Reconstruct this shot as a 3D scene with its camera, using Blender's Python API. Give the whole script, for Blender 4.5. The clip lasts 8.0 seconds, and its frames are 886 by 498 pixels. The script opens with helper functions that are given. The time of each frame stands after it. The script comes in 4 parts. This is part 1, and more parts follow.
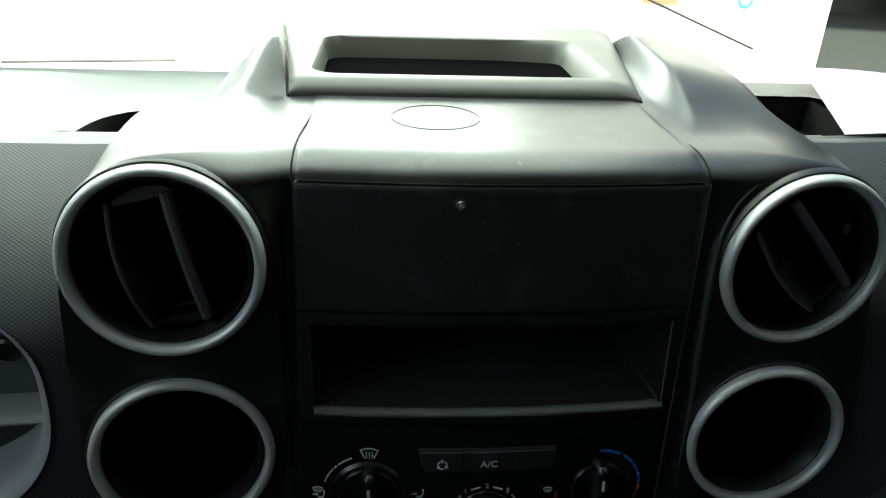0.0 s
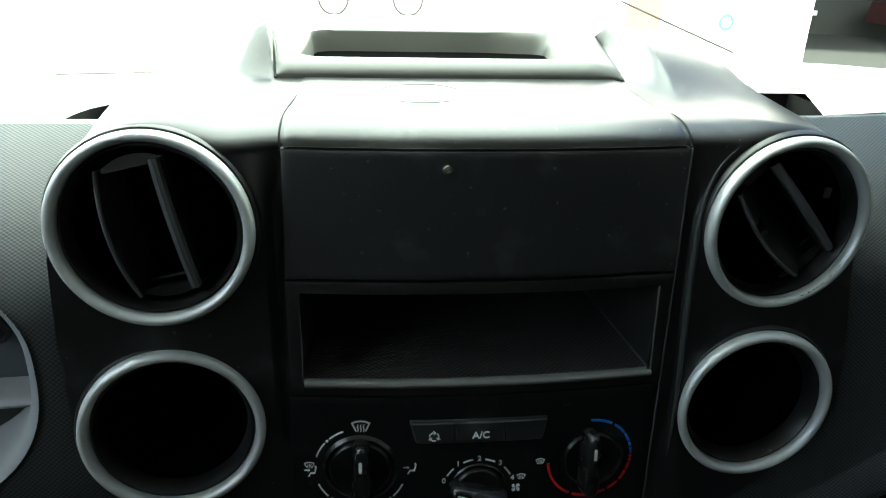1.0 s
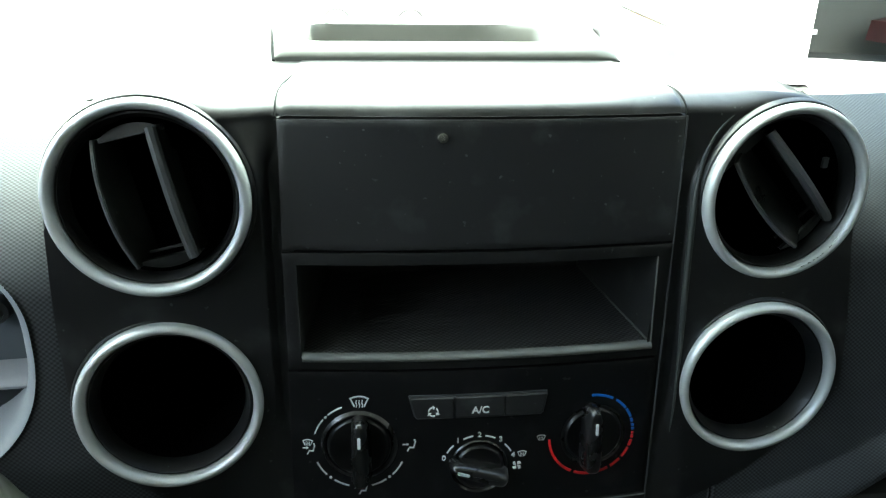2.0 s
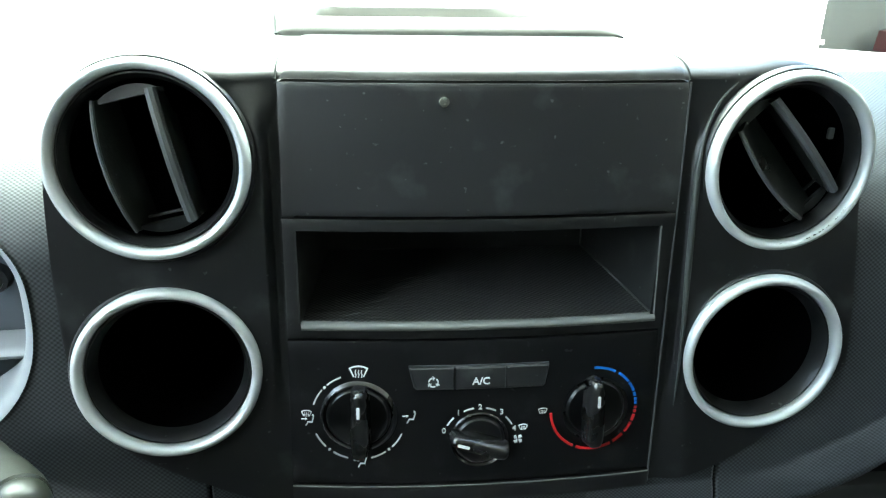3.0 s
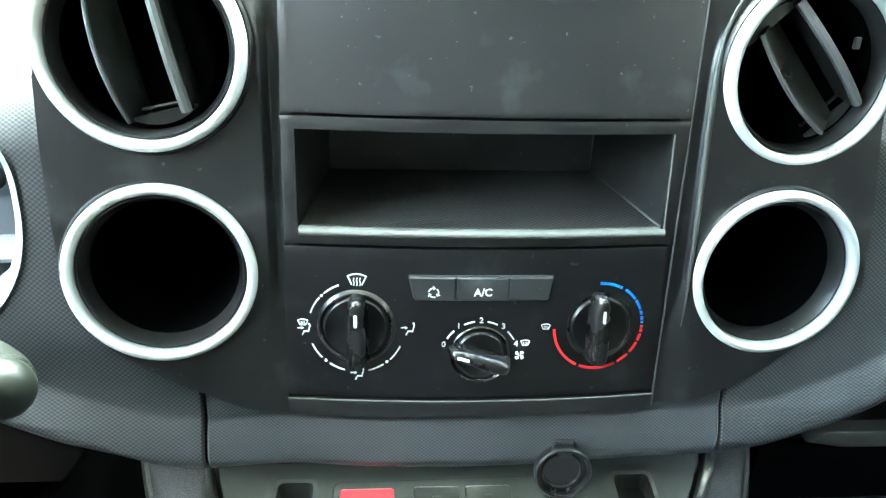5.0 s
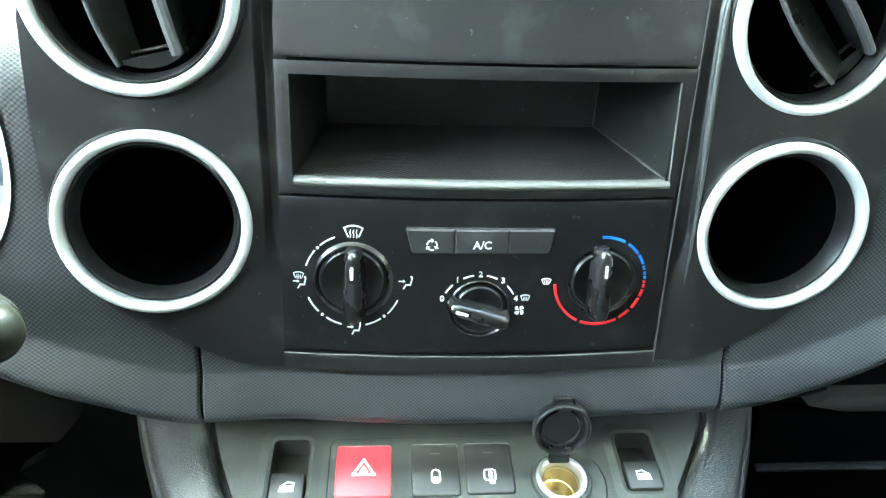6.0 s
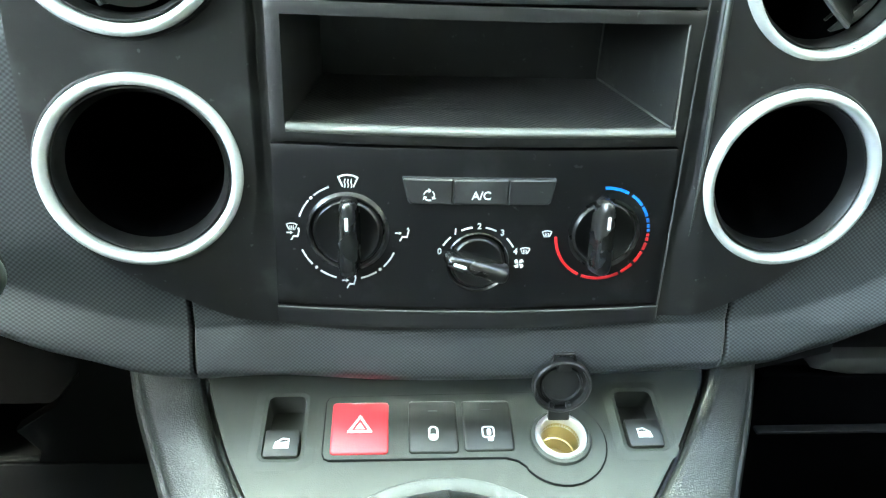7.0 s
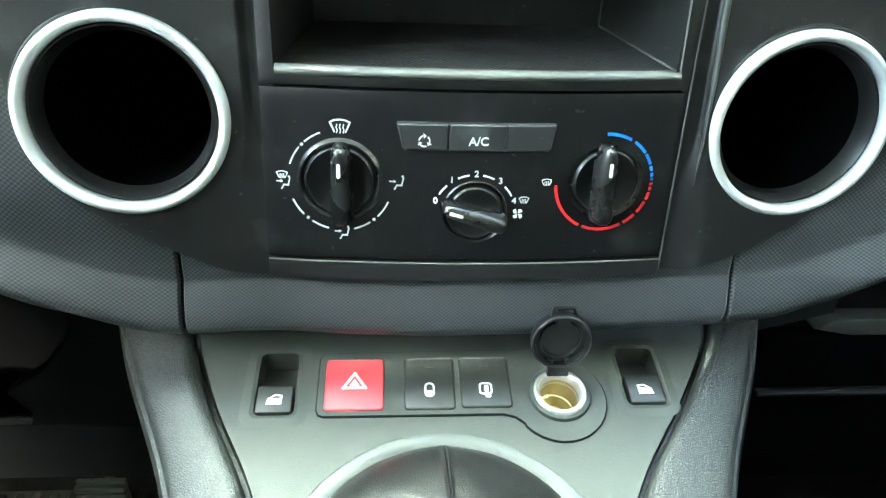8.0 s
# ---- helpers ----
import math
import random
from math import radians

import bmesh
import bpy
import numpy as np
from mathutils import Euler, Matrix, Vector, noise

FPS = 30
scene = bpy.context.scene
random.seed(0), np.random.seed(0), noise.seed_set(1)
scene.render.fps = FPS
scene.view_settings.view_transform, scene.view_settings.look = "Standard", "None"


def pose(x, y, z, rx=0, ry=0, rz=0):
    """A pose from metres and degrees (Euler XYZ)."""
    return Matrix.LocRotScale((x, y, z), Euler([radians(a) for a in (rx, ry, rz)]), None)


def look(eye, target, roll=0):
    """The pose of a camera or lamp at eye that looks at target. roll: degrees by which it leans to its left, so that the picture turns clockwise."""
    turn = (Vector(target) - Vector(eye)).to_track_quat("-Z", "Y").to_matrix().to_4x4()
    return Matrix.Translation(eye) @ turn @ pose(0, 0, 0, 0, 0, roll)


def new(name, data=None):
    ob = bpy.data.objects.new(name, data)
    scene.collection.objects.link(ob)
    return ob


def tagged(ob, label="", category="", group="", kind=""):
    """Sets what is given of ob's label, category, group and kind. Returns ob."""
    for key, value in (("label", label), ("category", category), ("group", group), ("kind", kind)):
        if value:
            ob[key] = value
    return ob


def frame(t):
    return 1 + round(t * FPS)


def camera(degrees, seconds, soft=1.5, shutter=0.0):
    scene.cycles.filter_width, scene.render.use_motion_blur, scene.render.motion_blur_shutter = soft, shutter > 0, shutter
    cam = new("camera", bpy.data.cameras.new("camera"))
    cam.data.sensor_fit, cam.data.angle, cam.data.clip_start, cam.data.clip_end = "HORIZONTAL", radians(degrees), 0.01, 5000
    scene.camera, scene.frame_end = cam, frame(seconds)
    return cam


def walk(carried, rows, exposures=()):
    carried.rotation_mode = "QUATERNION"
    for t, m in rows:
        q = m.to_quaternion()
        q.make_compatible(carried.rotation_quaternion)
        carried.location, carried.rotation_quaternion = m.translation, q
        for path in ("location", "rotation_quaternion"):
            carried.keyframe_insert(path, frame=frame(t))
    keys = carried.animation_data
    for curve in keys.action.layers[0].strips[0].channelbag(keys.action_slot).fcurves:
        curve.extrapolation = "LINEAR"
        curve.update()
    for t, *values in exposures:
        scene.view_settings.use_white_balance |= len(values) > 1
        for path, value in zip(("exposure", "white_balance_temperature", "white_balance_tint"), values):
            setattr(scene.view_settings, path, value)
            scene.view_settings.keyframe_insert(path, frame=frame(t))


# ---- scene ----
cam = camera(64.9, 8.0, soft=1.25)
METRES, EYE, TILT, LEAN, TURN = 0.15, 0.895, -27.0, -2.2, -4.5
X0, Y0 = -0.051, -0.269
ROWS = [
    (0.0, 0.0, 0.0, 0.0, -0.0, 0.0, 0.0),
    (0.5, 0.0026, -0.0161, -0.0901, -0.56, 1.01, 0.54),
    (1.0, 0.0065, -0.0157, -0.1817, -0.75, 2.13, 1.08),
    (1.5, 0.0167, -0.0119, -0.2671, -0.6, 3.16, 1.56),
    (3.0, 0.0416, 0.0239, -0.4742, 0.18, 4.82, 1.37),
    (3.5, 0.0422, 0.0445, -0.5288, 0.31, 4.57, 0.9),
    (4.0, 0.0504, 0.0668, -0.5807, 0.6, 4.02, 0.44),
    (4.5, 0.0528, 0.0905, -0.6381, 0.68, 3.54, 0.17),
    (6.0, 0.0688, 0.1694, -0.7552, 1.0, 0.81, -0.29),
    (6.5, 0.0722, 0.1996, -0.7867, 1.04, -0.31, -0.37),
    (7.0, 0.0792, 0.2338, -0.8203, 1.1, -1.44, -0.41),
    (7.5, 0.0822, 0.2675, -0.8614, 1.03, -2.4, -0.41),
    (8.0, 0.0864, 0.3017, -0.902, 0.99, -3.41, -0.37),
]
walk(cam, [(t, pose(X0, Y0, EYE, TILT, LEAN, TURN) @ pose(METRES * x, METRES * y, METRES * z, 90 + pitch, roll, yaw)) for t, x, y, z, yaw, pitch, roll in ROWS],
     exposures=[(0.0, 1.45, 6800, -4), (0.5, 1.85, 6800, -4), (1.0, 2.45, 6700, -4), (1.7, 3.2, 6600, -4), (3.5, 5.15, 6500, -6), (4.5, 6.0, 6450, -7), (6.0, 6.3, 6500, -8), (7.0, 6.15, 6600, -8), (8.0, 6.0, 6650, -9)])

# ---- light ----
world = bpy.data.worlds.new("sky")
scene.world = world
world.use_nodes = True
wn, wl = world.node_tree.nodes, world.node_tree.links
sky = wn.new("ShaderNodeTexSky")
sky.sky_type, sky.sun_disc = "NISHITA", False
sky.sun_elevation, sky.sun_rotation = radians(50), radians(191)
sky.dust_density, sky.air_density = 4.0, 1.0
wl.new(sky.outputs["Color"], wn["Background"].inputs["Color"])
wn["Background"].inputs["Strength"].default_value = 0.15
sun_data = bpy.data.lights.new("sun", "SUN")
sun_data.energy, sun_data.angle, sun_data.color = 5.0, radians(4), (1.0, 0.97, 0.92)
sun = new("sun", sun_data)
sun.matrix_world = look((-0.5, -2.6, 3.6), (0, 0, 0.5))


def area(name, eye, target, sx, sy, watts, color=(1, 1, 1)):
    data = bpy.data.lights.new(name, "AREA")
    data.shape, data.size, data.size_y, data.energy, data.color = "RECTANGLE", sx, sy, watts, color
    ob = new(name, data)
    ob.matrix_world = look(eye, target)
    return ob


# the sky's light through the windscreen and the driver's door window
area("windscreen_daylight", (-0.20, 0.20, 1.17), (-0.08, -0.44, 0.45), 0.9, 0.38, 2.5, (0.93, 1.0, 0.92))
area("lower_windscreen_daylight", (-0.30, 0.47, 0.925), (-0.20, -0.19, 0.175), 0.8, 0.17, 2.3, (0.93, 1.0, 0.92))
area("door_window_daylight", (-0.70, -0.26, 1.08), (0, -0.1, 0.6), 0.5, 0.36, 0.045, (0.85, 1.0, 0.93))


# ---- materials ----
def material(name, color, rough=0.5, metal=0.0, grain=900.0, bump=0.05, mottle=0.15, wear=0.0, spec=0.5):
    """Plastic, metal or paint with fine grain, cloudy variation and a few scuffs."""
    m = bpy.data.materials.new(name)
    m.use_nodes = True
    n, l = m.node_tree.nodes, m.node_tree.links
    b = n["Principled BSDF"]
    tc = n.new("ShaderNodeTexCoord")
    big = n.new("ShaderNodeTexNoise")
    big.inputs["Scale"].default_value, big.inputs["Detail"].default_value = 28, 6
    l.new(tc.outputs["Object"], big.inputs["Vector"])
    fine = n.new("ShaderNodeTexNoise")
    fine.inputs["Scale"].default_value, fine.inputs["Detail"].default_value = grain, 3
    l.new(tc.outputs["Object"], fine.inputs["Vector"])
    mix = n.new("ShaderNodeMix")
    mix.data_type = "RGBA"
    mix.inputs[6].default_value = (*[c * (1 - mottle) for c in color], 1)
    mix.inputs[7].default_value = (*[min(1, c * (1 + mottle) ) for c in color], 1)
    l.new(big.outputs["Fac"], mix.inputs[0])
    l.new(mix.outputs[2], b.inputs["Base Color"])
    if wear:
        # pale scratches and specks
        sp = n.new("ShaderNodeTexNoise")
        sp.inputs["Scale"].default_value, sp.inputs["Detail"].default_value = 260, 2
        l.new(tc.outputs["Object"], sp.inputs["Vector"])
        sm = n.new("ShaderNodeTexNoise")
        sm.inputs["Scale"].default_value, sm.inputs["Detail"].default_value = 45, 5
        l.new(tc.outputs["Object"], sm.inputs["Vector"])
        mr = n.new("ShaderNodeMapRange")
        mr.inputs[1].default_value, mr.inputs[2].default_value, mr.inputs[4].default_value = 0.715, 0.76, 0.5
        l.new(sp.outputs["Fac"], mr.inputs[0])
        mr2 = n.new("ShaderNodeMapRange")
        mr2.inputs[1].default_value, mr2.inputs[2].default_value, mr2.inputs[4].default_value = 0.56, 0.8, 0.25
        l.new(sm.outputs["Fac"], mr2.inputs[0])
        ad = n.new("ShaderNodeMath")
        ad.use_clamp = True
        l.new(mr.outputs[0], ad.inputs[0])
        l.new(mr2.outputs[0], ad.inputs[1])
        mw = n.new("ShaderNodeMix")
        mw.data_type = "RGBA"
        mw.inputs[7].default_value = (wear * 0.17, wear * 0.18, wear * 0.18, 1)
        l.new(ad.outputs[0], mw.inputs[0])
        l.new(mix.outputs[2], mw.inputs[6])
        l.new(mw.outputs[2], b.inputs["Base Color"])
    rr = n.new("ShaderNodeMapRange")
    rr.inputs[1].default_value, rr.inputs[2].default_value = 0.3, 0.7
    rr.inputs[3].default_value, rr.inputs[4].default_value = max(0.03, rough - 0.03), min(1, rough + 0.03)
    l.new(big.outputs["Fac"], rr.inputs[0])
    l.new(rr.outputs[0], b.inputs["Roughness"])
    b.inputs["Metallic"].default_value = metal
    b.inputs["Specular IOR Level"].default_value = spec
    bp = n.new("ShaderNodeBump")
    bp.inputs["Strength"].default_value, bp.inputs["Distance"].default_value = bump, 0.001
    l.new(fine.outputs["Fac"], bp.inputs["Height"])
    l.new(bp.outputs["Normal"], b.inputs["Normal"])
    return m


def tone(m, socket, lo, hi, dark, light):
    """Puts the shading of a grain into its base colour: pits darker, tips lighter."""
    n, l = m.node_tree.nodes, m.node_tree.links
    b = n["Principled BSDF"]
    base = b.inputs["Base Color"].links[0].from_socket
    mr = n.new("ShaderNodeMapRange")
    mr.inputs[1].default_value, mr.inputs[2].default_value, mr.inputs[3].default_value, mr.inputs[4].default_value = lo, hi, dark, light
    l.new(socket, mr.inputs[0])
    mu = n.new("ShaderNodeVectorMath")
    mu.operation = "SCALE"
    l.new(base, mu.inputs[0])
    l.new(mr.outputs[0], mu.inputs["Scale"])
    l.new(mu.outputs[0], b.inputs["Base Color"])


def pimpled(name, color, rough, pitch, depth, axes=(0, 2), diagonal=True, spec=0.5, pits=0.45, tips=1.5):
    """Moulded plastic with a regular grain of small pyramids, pitch metres apart."""
    m = material(name, color, rough, spec=spec)
    n, l = m.node_tree.nodes, m.node_tree.links
    b = n["Principled BSDF"]
    tc = n["Texture Coordinate"]
    sep = n.new("ShaderNodeSeparateXYZ")
    l.new(tc.outputs["Object"], sep.inputs[0])
    run = n.new("ShaderNodeMath")
    l.new(sep.outputs[1], run.inputs[0])
    l.new(sep.outputs[2], run.inputs[1])

    def wave(kx, ky):
        a = n.new("ShaderNodeMath")
        a.operation = "MULTIPLY"
        a.inputs[1].default_value = kx
        l.new(sep.outputs[axes[0]], a.inputs[0])
        c = n.new("ShaderNodeMath")
        c.operation = "MULTIPLY_ADD"
        c.inputs[1].default_value = ky
        l.new(run.outputs[0] if axes[1] == 2 else sep.outputs[axes[1]], c.inputs[0])
        l.new(a.outputs[0], c.inputs[2])
        s = n.new("ShaderNodeMath")
        s.operation = "SINE"
        l.new(c.outputs[0], s.inputs[0])
        return s
    n["Bump"].inputs["Strength"].default_value = 0.0
    k = 2 * math.pi / pitch
    w1, w2 = (wave(k * 0.71, k * 0.71), wave(k * 0.71, -k * 0.71)) if diagonal else (wave(k, 0), wave(0, k))
    add = n.new("ShaderNodeMath")
    l.new(w1.outputs[0], add.inputs[0])
    l.new(w2.outputs[0], add.inputs[1])
    bp = n.new("ShaderNodeBump")
    bp.inputs["Strength"].default_value, bp.inputs["Distance"].default_value = 1.0, depth
    l.new(add.outputs[0], bp.inputs["Height"])
    l.new(bp.outputs["Normal"], b.inputs["Normal"])
    # light and shade on the pyramids, painted into the colour
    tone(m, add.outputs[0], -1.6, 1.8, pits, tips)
    return m


def leathery(name, color, rough, scale, depth, crease=0.35, tops=1.25):
    """Hide grain: rounded cells parted by fine creases."""
    m = material(name, color, rough)
    n, l = m.node_tree.nodes, m.node_tree.links
    v = n.new("ShaderNodeTexVoronoi")
    v.feature = "DISTANCE_TO_EDGE"
    v.inputs["Scale"].default_value = scale
    tc = n["Texture Coordinate"]
    wob = n.new("ShaderNodeTexNoise")
    wob.inputs["Scale"].default_value = scale * 0.7
    l.new(tc.outputs["Object"], wob.inputs["Vector"])
    ma = n.new("ShaderNodeVectorMath")
    ma.operation = "MULTIPLY_ADD"
    ma.inputs[1].default_value = (0.5 / scale,) * 3
    l.new(wob.outputs["Color"], ma.inputs[0])
    l.new(tc.outputs["Object"], ma.inputs[2])
    l.new(ma.outputs[0], v.inputs["Vector"])
    dome = n.new("ShaderNodeMapRange")
    dome.interpolation_type = "SMOOTHSTEP"
    dome.inputs[1].default_value, dome.inputs[2].default_value = 0.0, 0.30
    l.new(v.outputs["Distance"], dome.inputs[0])
    bp = n.new("ShaderNodeBump")
    bp.inputs["Strength"].default_value, bp.inputs["Distance"].default_value = 1.0, depth
    l.new(dome.outputs[0], bp.inputs["Height"])
    l.new(bp.outputs["Normal"], n["Principled BSDF"].inputs["Normal"])
    # shaded creases and lit cell tops, put into the colour
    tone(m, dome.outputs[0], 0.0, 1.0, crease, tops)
    return m


BLACK = material("black_satin_plastic", (0.0076, 0.0077, 0.0078), 0.36, bump=0.05, grain=1400, mottle=0.15, wear=0.7)
PANEL = material("black_panel_plastic", (0.017, 0.0175, 0.018), 0.42, bump=0.05, grain=1400, wear=1.0)
HVAC = material("black_matt_plastic", (0.0045, 0.0045, 0.005), 0.40, bump=0.04, spec=0.3, wear=0.4)
GLOSS = material("black_gloss_plastic", (0.011, 0.011, 0.0115), 0.35, bump=0.02)
SLOT_BLACK = material("slot_black", (0.003, 0.003, 0.0032), 0.95, bump=0.3, spec=0.0)
KNOB = material("knob_gloss_plastic", (0.008, 0.008, 0.0083), 0.27, bump=0.02, spec=0.8)
DIAL = material("dial_black_plastic", (0.0045, 0.0045, 0.0048), 0.30, bump=0.03, spec=0.4)
VANE = material("dusty_black_plastic", (0.0105, 0.0115, 0.0100), 0.30, bump=0.1, mottle=0.5, wear=0.7)
# near-black for joints and for recesses, whose shade it holds in its colour
DARK = material("dark_joint_recess_plastic", (0.0025, 0.0025, 0.0028), 0.7, spec=0.15)
# near-black without gloss: holds the shade inside cups, vents and footwell
SHADE_BLACK = material("shade_black", (0.0010, 0.0010, 0.0011), 0.9, bump=0.1, spec=0.0)
TOP = material("dash_top_plastic", (0.055, 0.056, 0.050), 0.45, bump=0.08, grain=1400)
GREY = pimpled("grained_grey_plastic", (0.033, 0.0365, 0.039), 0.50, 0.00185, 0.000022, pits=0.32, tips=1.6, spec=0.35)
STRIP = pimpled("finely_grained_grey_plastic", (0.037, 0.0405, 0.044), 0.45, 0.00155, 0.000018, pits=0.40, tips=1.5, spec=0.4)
DASHTOP = material("grey_dash_top", (0.036, 0.038, 0.034), 0.52, bump=0.08)
# one pale grey for worn edges and for painted edge highlights
WORN_GLINT = material("worn_glint_grey", (0.105, 0.110, 0.100), 0.38, bump=0.1, mottle=0.3)
GREYP = material("grey_plastic", (0.06, 0.063, 0.065), 0.5, bump=0.15)
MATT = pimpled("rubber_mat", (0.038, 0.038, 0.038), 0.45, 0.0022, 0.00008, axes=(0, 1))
SILVER = material("satin_silver_paint", (0.58, 0.61, 0.61), 0.42, metal=0.45, bump=0.03, mottle=0.04)
CONSOLE = material("console_grey_plastic", (0.035, 0.0395, 0.0345), 0.55, bump=0.12, grain=1500, spec=0.35)
RIMPALE = material("pale_rim_plastic", (0.26, 0.28, 0.30), 0.42, bump=0.1)
RINGGREY = material("grey_rim_plastic", (0.041, 0.046, 0.042), 0.42, bump=0.1)
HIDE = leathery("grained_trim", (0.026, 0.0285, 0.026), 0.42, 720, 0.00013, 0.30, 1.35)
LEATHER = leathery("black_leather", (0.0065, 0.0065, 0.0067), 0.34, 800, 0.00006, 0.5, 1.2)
SATIN = material("satin_grey_plastic", (0.0038, 0.0047, 0.0032), 0.42, bump=0.05, spec=0.3)
STEEL = material("bright_steel", (0.86, 0.86, 0.84), 0.36, metal=0.85, bump=0.0, mottle=0.03)
CAP = material("switch_plastic", (0.022, 0.0235, 0.021), 0.40, bump=0.04, grain=1400)
WELL = material("dusty_pocket_plastic", (0.019, 0.0195, 0.019), 0.42, bump=0.06, wear=0.8)
WHITE = material("white_print", (0.75, 0.77, 0.78), 0.5)
BLUE = material("blue_print", (0.01, 0.16, 0.62), 0.5)
RED = material("red_print", (0.6, 0.015, 0.02), 0.5)
HAZARD = material("red_button_plastic", (0.58, 0.045, 0.06), 0.38, mottle=0.06)
CHROME = material("chrome", (0.75, 0.74, 0.7), 0.15, metal=1.0, bump=0.0, mottle=0.03)
BRASS = material("brass_contact", (0.60, 0.52, 0.33), 0.28, metal=1.0)
PAPER = material("white_paper", (0.8, 0.81, 0.82), 0.8, bump=0.1, mottle=0.02)
HEADLINER = material("grey_headliner", (0.16, 0.165, 0.16), 0.9, bump=0.2)
TRIM = material("dark_trim", (0.007, 0.0075, 0.008), 0.6, bump=0.2, spec=0.2)
CARPET = material("black_carpet", (0.012, 0.012, 0.012), 0.95, bump=0.6, grain=500, spec=0.1)
CONCRETE = material("pale_concrete", (0.45, 0.45, 0.43), 0.85, grain=40, bump=0.3)
PALEWALL = material("pale_wall", (0.75, 0.76, 0.74), 0.9, grain=30, bump=0.2)
DARKWALL = material("dark_workshop_wall", (0.035, 0.04, 0.036), 0.8, grain=20, bump=0.2)
TILE = material("terracotta", (0.35, 0.14, 0.07), 0.8, grain=30)
BODY = material("white_car_paint", (0.7, 0.71, 0.7), 0.3)
CYAN = material("cyan_print", (0.05, 0.45, 0.55), 0.5)
CARRED = material("red_car_paint", (0.03, 0.006, 0.006), 0.4)
SLATE = material("blue_grey_plastic", (0.08, 0.095, 0.11), 0.4)
TYRE = material("black_rubber", (0.02, 0.02, 0.02), 0.7)
GREENPAINT = material("teal_bicycle_paint", (0.03, 0.12, 0.10), 0.4)


def glass_material():
    m = bpy.data.materials.new("window_glass")
    m.use_nodes = True
    b = m.node_tree.nodes["Principled BSDF"]
    b.inputs["Base Color"].default_value = (0.95, 1, 0.98, 1)
    b.inputs["Roughness"].default_value = 0.02
    b.inputs["Transmission Weight"].default_value = 1.0
    b.inputs["IOR"].default_value = 1.02
    return m


GLASS = glass_material()


# ---- building ----
def sstep(a, b, v):
    k = min(1.0, max(0.0, (v - a) / (b - a)))
    return k * k * (3 - 2 * k)


def lerp(a, b, k):
    return a + (b - a) * k


def curve_of(points):
    """A smooth line through a few stations, as a function."""
    xs, ys = [p[0] for p in points], [p[1] for p in points]
    slopes = np.gradient(ys, xs)

    def f(v):
        if v <= xs[0]:
            return ys[0] + slopes[0] * (v - xs[0])
        if v >= xs[-1]:
            return ys[-1] + slopes[-1] * (v - xs[-1])
        i = max(j for j in range(len(xs) - 1) if xs[j] <= v)
        h = xs[i + 1] - xs[i]
        k = (v - xs[i]) / h
        return ((2 * k**3 - 3 * k**2 + 1) * ys[i] + (k**3 - 2 * k**2 + k) * h * slopes[i]
                + (-2 * k**3 + 3 * k**2) * ys[i + 1] + (k**3 - k**2) * h * slopes[i + 1])
    return f


def part(name, bm, mat, parent=None, label="", smooth=True):
    me = bpy.data.meshes.new(name)
    if isinstance(bm, tuple):
        me.from_pydata(bm[0], [], bm[1])
    else:
        bm.to_mesh(me)
        bm.free()
    me.materials.append(mat)
    if smooth:
        me.shade_smooth()
        me.set_sharp_from_angle(angle=radians(38))
    ob = new(name, me)
    if parent:
        ob.parent = parent
    if label:
        ob["label"] = label
    return ob


def thing(name, label, category, group="", kind=""):
    ob = tagged(new(name), label, category, group, kind)
    ob.empty_display_size = 0.02
    return ob


def grid(f, nu, nv, keep=None):
    """A surface f(u, v), u and v from 0 to 1; keep(x, y, z) leaves faces out."""
    verts = [tuple(f(i / nu, j / nv)) for j in range(nv + 1) for i in range(nu + 1)]
    faces = []
    for j in range(nv):
        for i in range(nu):
            a = j * (nu + 1) + i
            q = (a, a + 1, a + nu + 2, a + nu + 1)
            if keep:
                c = [sum(verts[k][m] for k in q) / 4 for m in range(3)]
                if not keep(*c):
                    continue
            faces.append(q)
    return verts, faces


def lathe(profile, m, seg=64, arc=(0, 360)):
    """Turns (radius, height) points round the local z axis of m."""
    full = arc[1] - arc[0] >= 360
    cnt = seg if full else seg + 1
    verts = []
    for k in range(cnt):
        a = radians(arc[0] + (arc[1] - arc[0]) * k / seg)
        for r, h in profile:
            verts.append(tuple(m @ Vector((r * math.cos(a), r * math.sin(a), h))))
    p, faces = len(profile), []
    for k in range(seg):
        k2 = (k + 1) % cnt
        for i in range(p - 1):
            faces.append((k * p + i, k2 * p + i, k2 * p + i + 1, k * p + i + 1))
    return verts, faces


def prism(poly, h, m, bevel=0.0, seg=2, base=0.0):
    """A flat shape in the local xy plane of m, raised from base to h, with its upper edge rounded."""
    bm = bmesh.new()
    low = [bm.verts.new((x, y, base)) for x, y in poly]
    f = bm.faces.new(low)
    f.normal_update()
    if f.normal.z > 0:
        f.normal_flip()
    top = bmesh.ops.extrude_face_region(bm, geom=[f])["geom"]
    for v in top:
        if isinstance(v, bmesh.types.BMVert):
            v.co.z = h
    if bevel:
        edges = [e for e in bm.edges if all(abs(v.co.z - h) < 1e-7 for v in e.verts)]
        bmesh.ops.bevel(bm, geom=edges, offset=bevel, segments=seg, profile=0.5, affect="EDGES")
    bmesh.ops.recalc_face_normals(bm, faces=bm.faces)
    bm.transform(m)
    return bm


